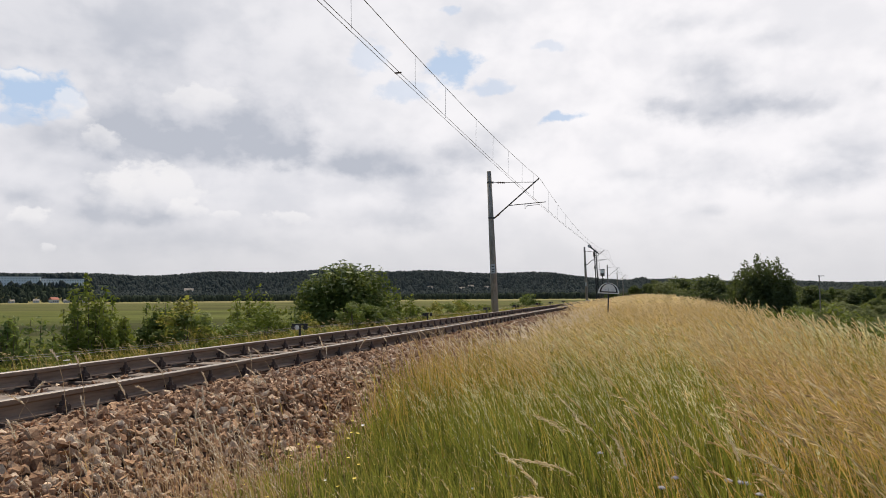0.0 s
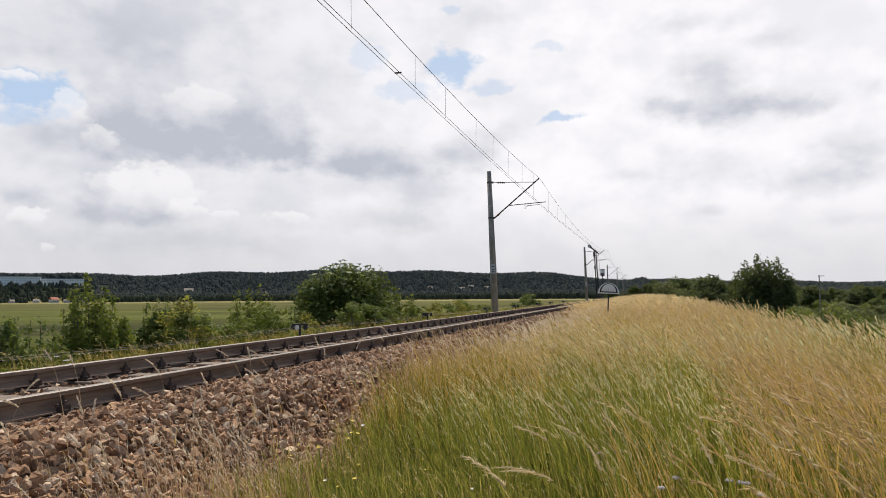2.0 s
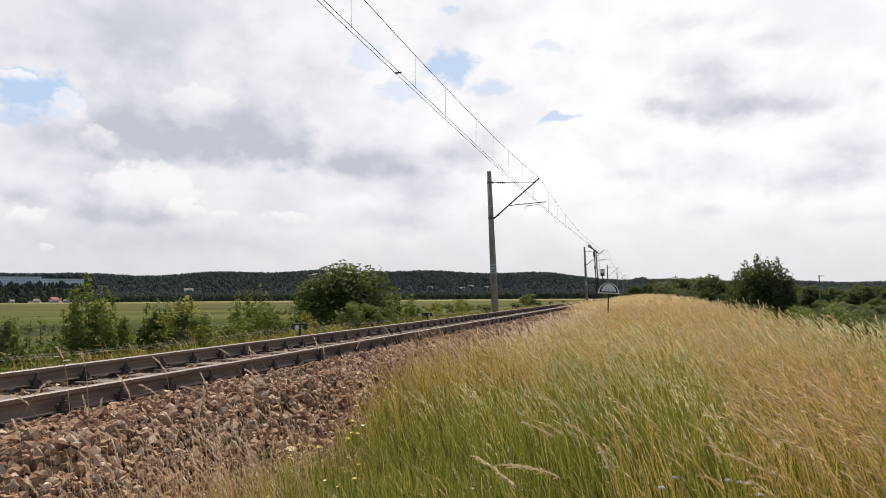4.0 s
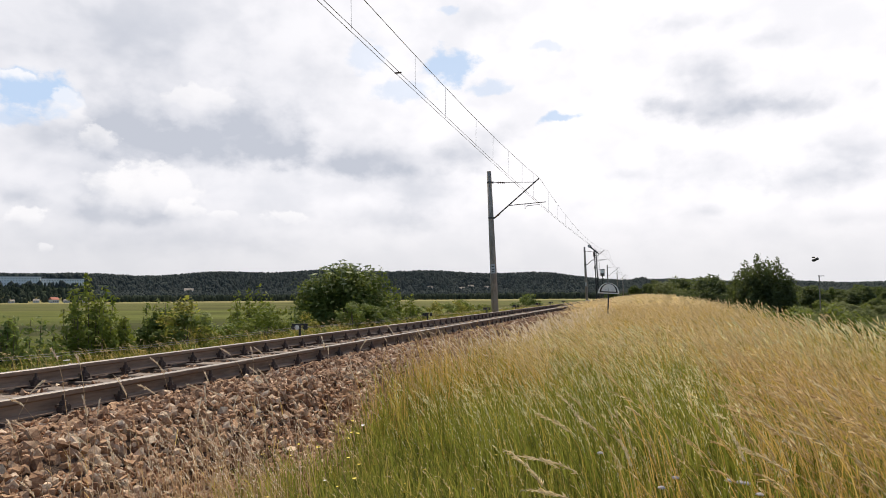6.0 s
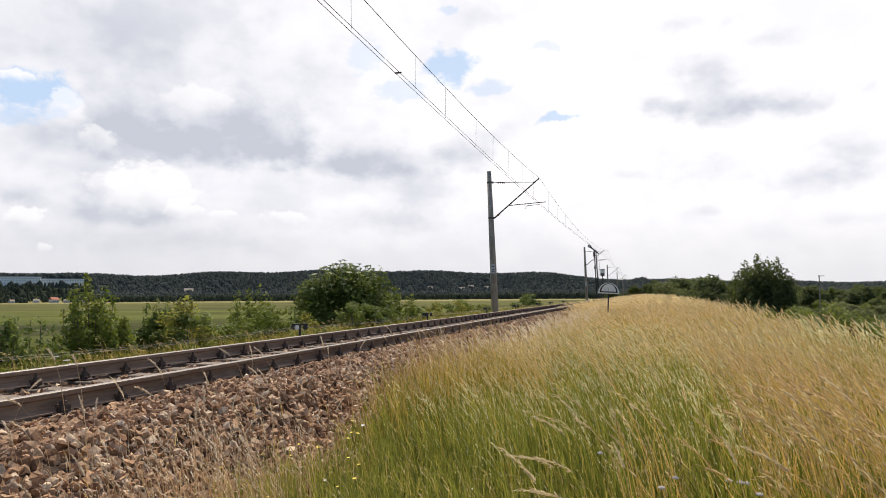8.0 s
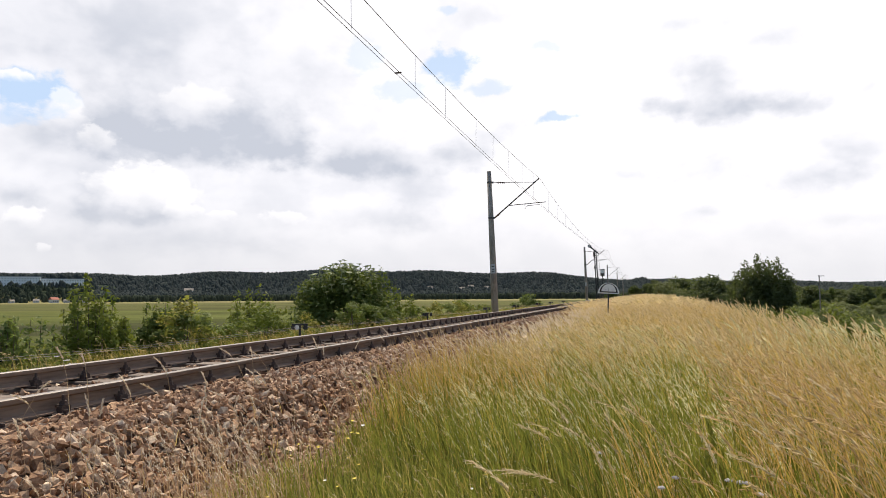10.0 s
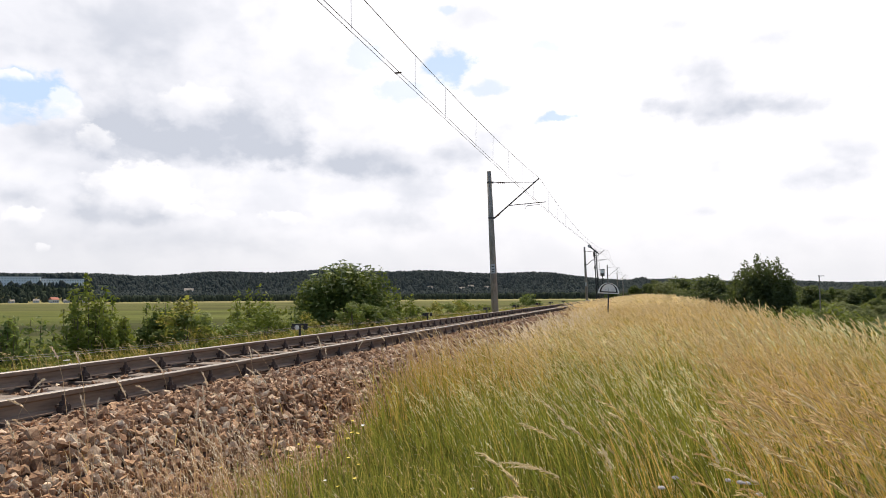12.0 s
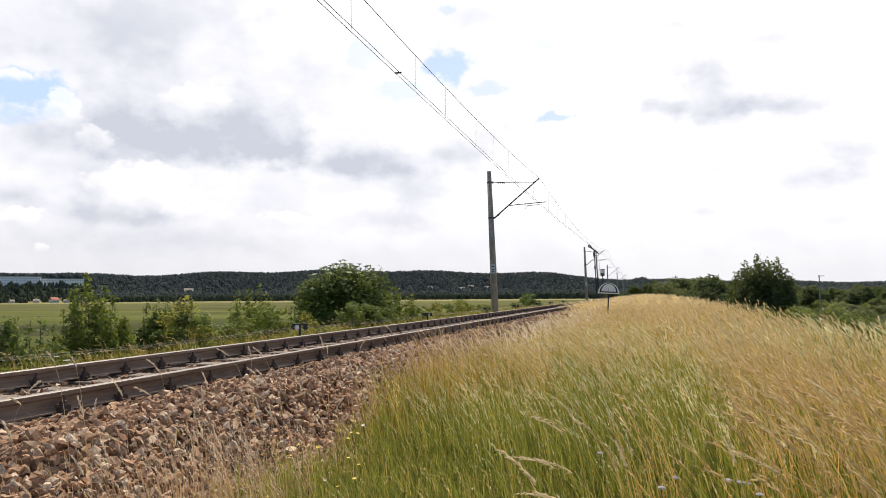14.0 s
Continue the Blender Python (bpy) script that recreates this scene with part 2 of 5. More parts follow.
def box(bm, center, size, m=None, bevel=0.0):
    got = bmesh.ops.create_cube(bm, size=1.0)["verts"]
    bmesh.ops.scale(bm, vec=size, verts=got)
    if bevel:
        edges = list({e for v in got for e in v.link_edges})
        got = [v for v in bmesh.ops.bevel(bm, geom=edges, offset=bevel, segments=1, affect="EDGES")["verts"]]
    bmesh.ops.translate(bm, vec=center, verts=got)
    if m is not None:
        bmesh.ops.transform(bm, matrix=m, verts=got)
    return got


def tube(bm, pts, radii, sides=8):
    """A tapered tube along points."""
    pts = [Vector(p) for p in pts]
    rings = []
    for i, p in enumerate(pts):
        d = (pts[min(i + 1, len(pts) - 1)] - pts[max(i - 1, 0)]).normalized()
        a = d.cross(Vector((0, 0, 1)) if abs(d.z) < 0.9 else Vector((1, 0, 0))).normalized()
        b = d.cross(a)
        r = radii[i] if isinstance(radii, (list, tuple)) else radii
        rings.append([bm.verts.new(p + (a * math.cos(2 * math.pi * k / sides) + b * math.sin(2 * math.pi * k / sides)) * r) for k in range(sides)])
    for r0, r1 in zip(rings, rings[1:]):
        for k in range(sides):
            bm.faces.new((r0[k], r0[(k + 1) % sides], r1[(k + 1) % sides], r1[k]))
    bm.faces.new(rings[0][::-1]), bm.faces.new(rings[-1])


def step(a, b, x):
    t = np.clip((x - a) / (b - a), 0, 1)
    return t * t * (3 - 2 * t)


AXIS = -4.9                     # middle of the track
RAILS = (AXIS + 0.7525, AXIS - 0.7525)


def ground_z(x, y):
    """Height of the ground: railway bank, valley on both sides, wooded hills far off. Rail top is 0."""
    x, y = np.asarray(x, float), np.asarray(y, float)
    z = np.full(np.broadcast(x, y).shape, -0.62)
    z = z - 0.06 * step(-2.0, 1.5, x)
    z = z - 4.6 * step(2.2, 13.0, x) * (0.8 + 0.2 * step(0, 60, y))
    z = z - 0.3 * step(-7.2, -9.0, x) - 4.7 * step(-9.5, -24, x)
    z = z + 0.10 * np.sin(x * 0.9 + 1.3 * np.sin(y * 0.21)) * np.sin(y * 0.33) * step(2, 5, np.abs(x - AXIS))
    z = z + 0.3 * step(14, 55, y) * step(-2.2, 0.6, x) * (1 - step(3, 8, x))
    r = np.hypot(x, y)
    az = np.degrees(np.arctan2(x, y))          # right of the track positive
    ridge = 50 + 4 * step(-12, -28, az) - 9 * step(-33, -42, az) - 24 * step(-9, 1, az) - 8 * step(3, 8, az) + 3 * np.sin(az * 0.22) + 2 * np.sin(az * 0.71 + 1)
    z = z + 20 * step(-42.5, -44, az) * step(1000, 1130, r) * (1 - step(1300, 1500, r))
    return z + ridge * step(1100, 1650, r) + (ridge * 0.35) * step(1650, 2600, r)


# ---- ground ----
def ground():
    def axis(lo, hi, c0, c1, s, grow=1.13):
        a = list(np.arange(c0, c1 + 1e-6, s))
        d, p = s, c1
        while p < hi:
            d = min(d * grow, 90)
            p += d
            a.append(p)
        d, p = s, c0
        while p > lo:
            d = min(d * grow, 90)
            p -= d
            a.insert(0, p)
        return np.array(a)
    xs, ys = axis(-4200, 4200, -26, 18, 0.5), axis(-800, 4300, -4, 60, 1.0)
    X, Y = np.meshgrid(xs, ys)
    Z = ground_z(X, Y)
    v = np.stack([X, Y, Z], -1).reshape(-1, 3)
    i = np.arange(len(xs) * len(ys)).reshape(len(ys), len(xs))
    f = np.stack([i[:-1, :-1], i[:-1, 1:], i[1:, 1:], i[1:, :-1]], -1).reshape(-1, 4)
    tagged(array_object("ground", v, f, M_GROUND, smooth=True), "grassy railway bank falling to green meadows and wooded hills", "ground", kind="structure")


ground()


# ---- railway track ----
def ballast_z(x):
    d = abs(x - AXIS)
    return -0.2 if d < 1.55 else max(-0.2 - (d - 1.55) / 1.35, -0.75)


def ballast_bed():
    prof = [(-2.5, -0.95), (-2.25, -0.72), (-1.55, -0.21), (-1.3, -0.2), (1.3, -0.2), (1.55, -0.21), (2.25, -0.72), (2.5, -0.95)]
    ys = np.concatenate([np.arange(-30, 40, 0.5), np.arange(40, 600, 8)])
    v = [(AXIS + x + 0.03 * noise.noise((x * 3, y, 0)), y, z + 0.03 * noise.noise((x * 5, y * 2, 4))) for y in ys for x, z in prof]
    k = len(prof)
    f = [(r * k + c, r * k + c + 1, (r + 1) * k + c + 1, (r + 1) * k + c) for r in range(len(ys) - 1) for c in range(k - 1)]
    tagged(array_object("ballast_bed", np.array(v), np.array(f), M_BED), "bed of brown crushed stone under the track", "ballast", kind="structure")


ballast_bed()


def rail_mesh(bm, y0, y1):
    half = [(0.0, 0.0), (0.026, -0.001), (0.034, -0.006), (0.036, -0.014), (0.034, -0.038), (0.010, -0.052), (0.008, -0.105), (0.012, -0.122), (0.068, -0.138), (0.07, -0.149)]
    prof = half + [(-x, z) for x, z in half[:0:-1]]
    a = [bm.verts.new((x, y0, z)) for x, z in prof]
    b = [bm.verts.new((x, y1, z)) for x, z in prof]
    n = len(prof)
    for i in range(n):
        f = bm.faces.new((a[i], b[i], b[(i + 1) % n], a[(i + 1) % n]))
        f.material_index = 1 if i in (0, 1, n - 1, n - 2) else 0
    bm.faces.new(a[::-1]), bm.faces.new(b)


track = tagged(new("railway_track"), "single railway track with rusty rails on weathered sleepers", "railway track", kind="structure")
for rx in RAILS:
    bm = bmesh.new()
    rail_mesh(bm, -30, 600)
    part("rail", bm, [M_RAIL, M_RAILTOP], track, "rusty steel rail with a bright worn top").location = (rx, 0, 0)


def sleeper_mesh():
    bm = bmesh.new()
    box(bm, (0, 0, -0.248), (2.6, 0.25, 0.16), bevel=0.012)
    bmesh.ops.subdivide_edges(bm, edges=[e for e in bm.edges if e.calc_length() > 2], cuts=7)
    for v in bm.verts:
        v.co.z += 0.006 * noise.noise(v.co * 4)
        v.co.y += 0.006 * noise.noise(v.co * 5 + Vector((3, 0, 0)))
    return mesh_object("sleeper", bm, M_SLEEPER)


def fastening_mesh():
    """Ribbed plate with a clip and bolt on each side of the rail foot."""
    bm = bmesh.new()
    box(bm, (0, 0, -0.158), (0.37, 0.16, 0.018))
    for s in (-1, 1):
        box(bm, (s * 0.088, 0, -0.13), (0.05, 0.085, 0.05))
        box(bm, (s * 0.075, 0, -0.105), (0.07, 0.07, 0.02))
        tube(bm, [(s * 0.083, 0, -0.11), (s * 0.083, 0, -0.028)], 0.013, 6)
        tube(bm, [(s * 0.083, 0, -0.1), (s * 0.083, 0, -0.068)], [0.032, 0.022], 6)
        tube(bm, [(s * 0.155, 0.05, -0.15), (s * 0.155, 0.05, -0.125)], 0.016, 6)
        tube(bm, [(s * 0.155, -0.05, -0.15), (s * 0.155, -0.05, -0.125)], 0.016, 6)
    return mesh_object("rail_fastening", bm, M_IRON)


def lay_sleepers():
    first, clip = sleeper_mesh(), fastening_mesh()
    for i in range(-42, 240):
        y = 5.85 + 0.593 * (i - 4)
        s = first if i == -42 else new("sleeper", first.data)
        s.parent = track
        s.location, s.rotation_euler = (AXIS + random.uniform(-0.03, 0.03), y, random.uniform(-0.006, 0.006)), (0, 0, radians(random.uniform(-0.6, 0.6)))
        for rx in RAILS:
            if i < 140:
                c = clip if i == -42 and rx == RAILS[0] else new("rail_fastening", clip.data)
                c.parent = s
                c.location = (rx - s.location.x, 0, 0)


lay_sleepers()


def stone_shapes(n, rng):
    """Angular stones: jittered icosahedra cut flat, as arrays of 12 vertices."""
    g = (1 + 5 ** 0.5) / 2
    base = np.array([(-1, g, 0), (1, g, 0), (-1, -g, 0), (1, -g, 0), (0, -1, g), (0, 1, g), (0, -1, -g), (0, 1, -g), (g, 0, -1), (g, 0, 1), (-g, 0, -1), (-g, 0, 1)]) / 1.9
    v = base[None] * rng.uniform(0.55, 1.3, (n, 12, 1)) + rng.normal(0, 0.14, (n, 12, 3))
    v *= rng.uniform(0.6, 1.15, (n, 1, 3)) * np.array([1.15, 1.0, 0.75])
    q = rng.normal(size=(n, 4))
    q /= np.linalg.norm(q, axis=1, keepdims=True)
    w, x, y, z = q.T
    R = np.stack([np.stack([1 - 2 * (y * y + z * z), 2 * (x * y - z * w), 2 * (x * z + y * w)], -1),
                  np.stack([2 * (x * y + z * w), 1 - 2 * (x * x + z * z), 2 * (y * z - x * w)], -1),
                  np.stack([2 * (x * z - y * w), 2 * (y * z + x * w), 1 - 2 * (x * x + y * y)], -1)], 1)
    return np.einsum("nij,nkj->nki", R, v)


ICO = np.array([(0, 11, 5), (0, 5, 1), (0, 1, 7), (0, 7, 10), (0, 10, 11), (1, 5, 9), (5, 11, 4), (11, 10, 2), (10, 7, 6), (7, 1, 8),
                (3, 9, 4), (3, 4, 2), (3, 2, 6), (3, 6, 8), (3, 8, 9), (4, 9, 5), (2, 4, 11), (6, 2, 10), (8, 6, 7), (9, 8, 1)])


def ballast_stones():
    rng = np.random.default_rng(5)
    xs, ys, rs = [], [], []

    def strew(n, x0, x1, y0, y1, r0, r1):
        xs.append(rng.uniform(x0, x1, n)), ys.append(rng.uniform(y0, y1, n)), rs.append(rng.uniform(r0, r1, n))
    strew(15000, AXIS + 1.3, AXIS + 2.75, 1.5, 13, 0.016, 0.046)      # near shoulder
    strew(6500, AXIS + 1.3, AXIS + 2.6, 13, 40, 0.025, 0.052)
    strew(8500, AXIS - 1.4, AXIS + 1.35, 1.5, 13, 0.018, 0.04)       # between the sleepers
    strew(6000, AXIS - 1.4, AXIS + 1.35, 13, 40, 0.025, 0.05)
    strew(3600, RAILS[0] + 0.17, AXIS + 1.6, 1.5, 14, 0.018, 0.042)     # heaped over the sleeper ends
    strew(2600, RAILS[0] + 0.17, AXIS + 1.6, 14, 40, 0.025, 0.05)
    strew(1200, AXIS - 2.3, AXIS - 1.3, 6, 40, 0.03, 0.055)
    strew(5000, AXIS + 1.3, AXIS + 2.6, -8, 1.5, 0.025, 0.05)      # on past the camera
    strew(4500, AXIS - 1.4, AXIS + 1.5, -8, 1.5, 0.025, 0.05)
    x, y, r = np.concatenate(xs), np.concatenate(ys), np.concatenate(rs)
    z = np.array([ballast_z(a) for a in x])
    inside = np.abs(x - AXIS) < 1.33
    phase = (y - 5.85) / 0.593
    on = inside & (np.abs(phase - np.round(phase)) < 0.17)
    rail = (np.abs(x - RAILS[0]) < 0.13) | (np.abs(x - RAILS[1]) < 0.13)
    over = x > RAILS[0] + 0.165
    keep = over | ~(on | (rail & inside))
    x, y, r, z = x[keep], y[keep], r[keep], z[keep]
    z = np.maximum(z, ground_z(x, y)) + r * rng.uniform(-0.1, 0.5, len(r)) + np.where(np.abs(x - AXIS) < 1.33, np.where(x > RAILS[0] + 0.165, 0.03, -0.008), 0.0)
    shape = stone_shapes(len(x), rng) * r[:, None, None] * 1.12
    near = np.argsort(np.hypot(x - (AXIS + 2.0), y - 4.5))[:300]
    rest = np.setdiff1d(np.arange(len(x)), near)
    v = (shape[rest] + np.stack([x, y, z], -1)[rest][:, None]).reshape(-1, 3)
    f = (ICO[None] + 12 * np.arange(len(rest))[:, None, None]).reshape(-1, 3)
    bed = tagged(array_object("ballast_stones", v, f, M_STONE), "loose brown and grey crushed stones beside the rails", "ballast", kind="stuff")
    kinds = [array_object("stone", shape[k] / r[k], ICO, M_STONE) for k in near[:14]]
    for j, k in enumerate(near):
        s = kinds[j] if j < 14 else new("stone", kinds[j % 14].data)
        s.parent = bed
        s.location, s.rotation_euler = (x[k], y[k], z[k]), (0, 0, rng.uniform(0, 6.28))
        s.scale = (r[k],) * 3


ballast_stones()


# ---- overhead line ----
MAST_X, MAST_Y = -7.5, (35.6, 97.5, 159.5, 222.0, 284.0)
TOP_WIRE, LOW_WIRE = 6.75, 5.40


def line_mast():
    mast = new("line_mast")
    bm = bmesh.new()
    tube(bm, [(0, 0, -1.6), (0, 0, 2.5), (0, 0, 7.27)], [0.2, 0.17, 0.12], 12)
    part("pole", bm, M_CONCRETE, mast, "weathered round concrete pole", smooth=True)
    for z in (6.66, 4.76):
        bm = bmesh.new()
        tube(bm, [(0, 0, z - 0.05), (0, 0, z + 0.05)], 0.15 if z < 6 else 0.135, 12)
        box(bm, (0.17, 0, z), (0.1, 0.06, 0.1))
        part("clamp_band", bm, M_STEEL, mast)
    bm = bmesh.new()
    tube(bm, [(0.15, 0, 6.66), (2.38, 0, 6.49)], 0.016, 6)
    tie = part("tie_rod", bm, M_STEEL, mast)
    bm = bmesh.new()
    tube(bm, [(0.42 + 0.06 * i, 0, 6.632 - 0.006 * i) for i in range(8)], [0.025, 0.055] * 4, 10)
    part("insulator", bm, M_CERAMIC, tie, "brown ceramic insulator")
    bm = bmesh.new()
    tube(bm, [(0.2, 0, 4.76), (2.66, 0, 6.67)], 0.036, 8)
    strut = part("strut", bm, M_STEEL, mast)
    bm = bmesh.new()
    tube(bm, [(0.25 + 0.05 * i, 0, 4.797 + 0.0374 * i) for i in range(6)], [0.036, 0.06] * 3, 10)
    part("insulator", bm, M_CERAMIC, strut, "brown ceramic insulator")
    bm = bmesh.new()
    tube(bm, [(1.0, 0, 5.358), (2.95, 0, 5.40)], 0.022, 8)
    arm = part("registration_arm", bm, M_STEEL, mast)
    bm = bmesh.new()
    tube(bm, [(1.85, 0, 5.37), (1.85, 0, 5.12), (1.98, 0, 5.27), (2.62, 0, 5.29)], 0.015, 6)
    part("steady_arm", bm, M_STEEL, arm)
    bm = bmesh.new()
    box(bm, (0.02, -0.165, 2.05), (0.24, 0.02, 0.5), bevel=0.004)
    plate = part("number_plate", bm, M_PLATE, mast, "small grey enamel plate")
    for z, w in ((2.17, 0.12), (2.02, 0.12), (1.9, 0.1)):
        bm = bmesh.new()
        box(bm, (0.02, -0.178, z), (w, 0.008, 0.05))
        part("plate_bar", bm, M_BLACK, plate)
    return mast


def overhead_line():
    first = line_mast()
    tagged(first, "concrete overhead line mast with steel cantilever, leaning slightly", "line mast", "masts along the track")
    first.matrix_basis = pose(MAST_X, MAST_Y[0], 0, 0, -1.9, 0)
    for i, y in enumerate(MAST_Y[1:]):
        copy_thing(first, pose(MAST_X, y, 0, 0, -1.9 + (0.4, 1.2, 0.9, 1.4)[i], 0))
    hung = tagged(new("overhead_wires"), "thin dark contact wires hung from a sagging carrying wire", "overhead wires")
    spans = list(zip((-10.0, *MAST_Y), (*MAST_Y, 346.0)))

    def top(y):
        for a, b in spans:
            if a <= y <= b:
                t = (y - a) / (b - a)
                return TOP_WIRE - (2.2 if a < 0 else 3.9) * t * (1 - t)
        return TOP_WIRE

    def side(y):
        return AXIS + 0.15 - 0.31 * math.cos(math.pi * (y - MAST_Y[0]) / 62)
    ys = sorted([*np.arange(-10, 346.1, 3), *MAST_Y])
    bm = bmesh.new()
    tube(bm, [(side(y) * 0.8 + AXIS * 0.2, y, top(y)) for y in ys], 0.0075, 5)
    part("carrying_wire", bm, M_WIRE, hung)
    for s in (-0.05, 0.05):
        bm = bmesh.new()
        tube(bm, [(side(y) + s, y, LOW_WIRE) for y in ys], 0.0062, 5)
        part("contact_wire", bm, M_WIRE, hung)
    bm = bmesh.new()
    box(bm, (side(13.5), 13.5, LOW_WIRE + 0.012), (0.15, 0.03, 0.03), bevel=0.004)
    part("wire_clamp", bm, M_IRON, hung)
    for a, b in spans[:4]:
        gaps = (3.5, 6.9, 10.97, 14.7, 17.35, 21.0, 23.7, 26.7, 30.1, 33.5) if a < 0 else [a + 3.5 + (b - a - 7) * k / 13 for k in range(14)]
        for y in gaps:
            bm = bmesh.new()
            tube(bm, [(side(y) * 0.8 + AXIS * 0.2, y, top(y)), (side(y), y, LOW_WIRE)], 0.004, 4)
            part("dropper", bm, M_WIRE, hung)


overhead_line()


# ---- signals and signs ----
def half_round_sign():
    sign = tagged(new("half_round_sign"), "white half-round railway sign with black rim on a thin post", "railway sign")
    bm = bmesh.new()
    tube(bm, [(0, 0.03, -0.25), (0, 0.03, 1.55)], 0.032, 10)
    part("post", bm, M_BLACK, sign, "dark thin steel post", smooth=True)

    def half(r, y, z, depth):
        b = bmesh.new()
        n = 24
        a = [b.verts.new((-r * math.cos(math.pi * k / n), y, z + r * math.sin(math.pi * k / n))) for k in range(n + 1)]
        c = [b.verts.new((v.co.x, y + depth, v.co.z)) for v in a]
        b.faces.new(a), b.faces.new(c[::-1])
        for k in range(n + 1):
            j = (k + 1) % (n + 1)
            b.faces.new((a[k], c[k], c[j], a[j]))
        return b
    plate = part("plate", half(0.46, 0, 1.32, 0.012), M_WHITE, sign, "white enamel half-round plate")
    bm = bmesh.new()
    n, z0 = 24, 1.37
    ring = []
    for k in range(n + 1):
        a = math.pi * k / n
        ring.append([bm.verts.new((-r * math.cos(a), y, z0 + dz + r * math.sin(a))) for r, dz, y in ((0.385, 0, -0.008), (0.31, 0.045, -0.008), (0.385, 0, -0.001), (0.31, 0.045, -0.001))])
    for p, q in zip(ring, ring[1:]):
        bm.faces.new((p[0], p[1], q[1], q[0])), bm.faces.new((p[0], q[0], q[2], p[2])), bm.faces.new((p[1], p[3], q[3], q[1]))
    bm.faces.new((ring[0][0], ring[-1][0], ring[-1][1], ring[0][1]))
    part("rim", bm, M_BLACK, plate, "black painted rim")
    for bx, bw in ((-0.12, 0.05), (0.13, 0.07)):
        bm = bmesh.new()
        box(bm, (bx, -0.003, 1.485), (bw, 0.005, 0.025))
        part("print_bar", bm, M_FAINT, plate)
    sign.matrix_basis = pose(-1.42, 29.0, -0.60, 0, 3.0, 3)
    sign.scale = (0.94, 1, 0.98)


def semaphore():
    s = tagged(new("semaphore_signal"), "dark lattice semaphore signal seen from behind, arm raised", "semaphore signal")
    bm = bmesh.new()
    for dx, dy in ((-0.16, -0.16), (0.16, -0.16), (-0.16, 0.16), (0.16, 0.16)):
        tube(bm, [(dx * 1.2, dy * 1.2, -1), (dx * 0.8, dy * 0.8, 8.1)], 0.07, 4)
    for k in range(13):
        z, w = -0.6 + k * 0.66, 0.19 * (1 - 0.33 * (k * 0.66 + 0.4) / 9)
        for y in (-w, w):
            tube(bm, [(-w, y, z), (w, y, z + 0.33)], 0.035, 4)
            tube(bm, [(w, y, z + 0.33), (-w, y, z + 0.66)], 0.035, 4)
    part("mast", bm, M_BLACK, s, "dark riveted lattice mast")
    bm = bmesh.new()
    d = Vector((-0.72, 0, 0.69))
    n = Vector((0.69, 0, 0.72))
    hub = Vector((0.35, -0.22, 7.55))
    vs = []
    for y in (-0.02, 0.02):
        for t, w in ((-0.35, 0.09), (1.55, 0.13)):
            vs += [bm.verts.new(hub + d * t + n * w + Vector((0, y, 0))), bm.verts.new(hub + d * t - n * w + Vector((0, y, 0)))]
    bmesh.ops.convex_hull(bm, input=vs)
    arm = part("arm", bm, M_BLACK, s, "raised signal arm with round end")
    bm = bmesh.new()
    m = Matrix.Translation(hub + d * 1.72) @ pose(0, 0, 0, 90)
    bmesh.ops.create_cone(bm, cap_ends=True, segments=16, radius1=0.27, radius2=0.27, depth=0.04, matrix=m)
    part("arm_disc", bm, M_BLACK, arm)
    bm = bmesh.new()
    bmesh.ops.create_cone(bm, cap_ends=True, segments=16, radius1=0.15, radius2=0.15, depth=0.05, matrix=Matrix.Translation(hub + d * 1.72) @ pose(0, 0, 0, 90))
    part("disc_face", bm, M_WHITE, arm)
    for z in (7.1, 7.5, 5.1):
        bm = bmesh.new()
        box(bm, (-0.2, -0.12, z), (0.34, 0.3, 0.36), bevel=0.04)
        tube(bm, [(-0.2, -0.12, z + 0.17), (-0.2, -0.12, z + 0.3)], [0.1, 0.05], 8)
        part("lamp_housing", bm, M_BLACK, s)
    bm = bmesh.new()
    for dx in (0.28, 0.55):
        tube(bm, [(dx, 0.1, -0.9), (dx, 0.1, 7.2)], 0.018, 4)
    for k in range(24):
        tube(bm, [(0.28, 0.1, -0.5 + k * 0.31), (0.55, 0.1, -0.5 + k * 0.31)], 0.012, 4)
    part("ladder", bm, M_BLACK, s)
    s.matrix_basis = pose(-7.2, 117, 0, 0, -2.0, 0)


def light_signal():
    s = tagged(new("signal_disc"), "small round signal head on a dark post", "signal")
    bm = bmesh.new()
    tube(bm, [(0, 0, -0.9), (0, 0, 4.4)], 0.07, 8)
    part("post", bm, M_BLACK, s)
    bm = bmesh.new()
    box(bm, (0, 0, 4.6), (0.75, 0.12, 1.3), bevel=0.05)
    head = part("signal_head", bm, M_STEEL, s)
    bm = bmesh.new()
    bmesh.ops.create_cone(bm, cap_ends=True, segments=20, radius1=0.34, radius2=0.34, depth=0.05, matrix=pose(0, -0.09, 4.8, 90))
    part("face", bm, M_WHITE, head)
    s.matrix_basis = pose(-6.95, 128, 0)


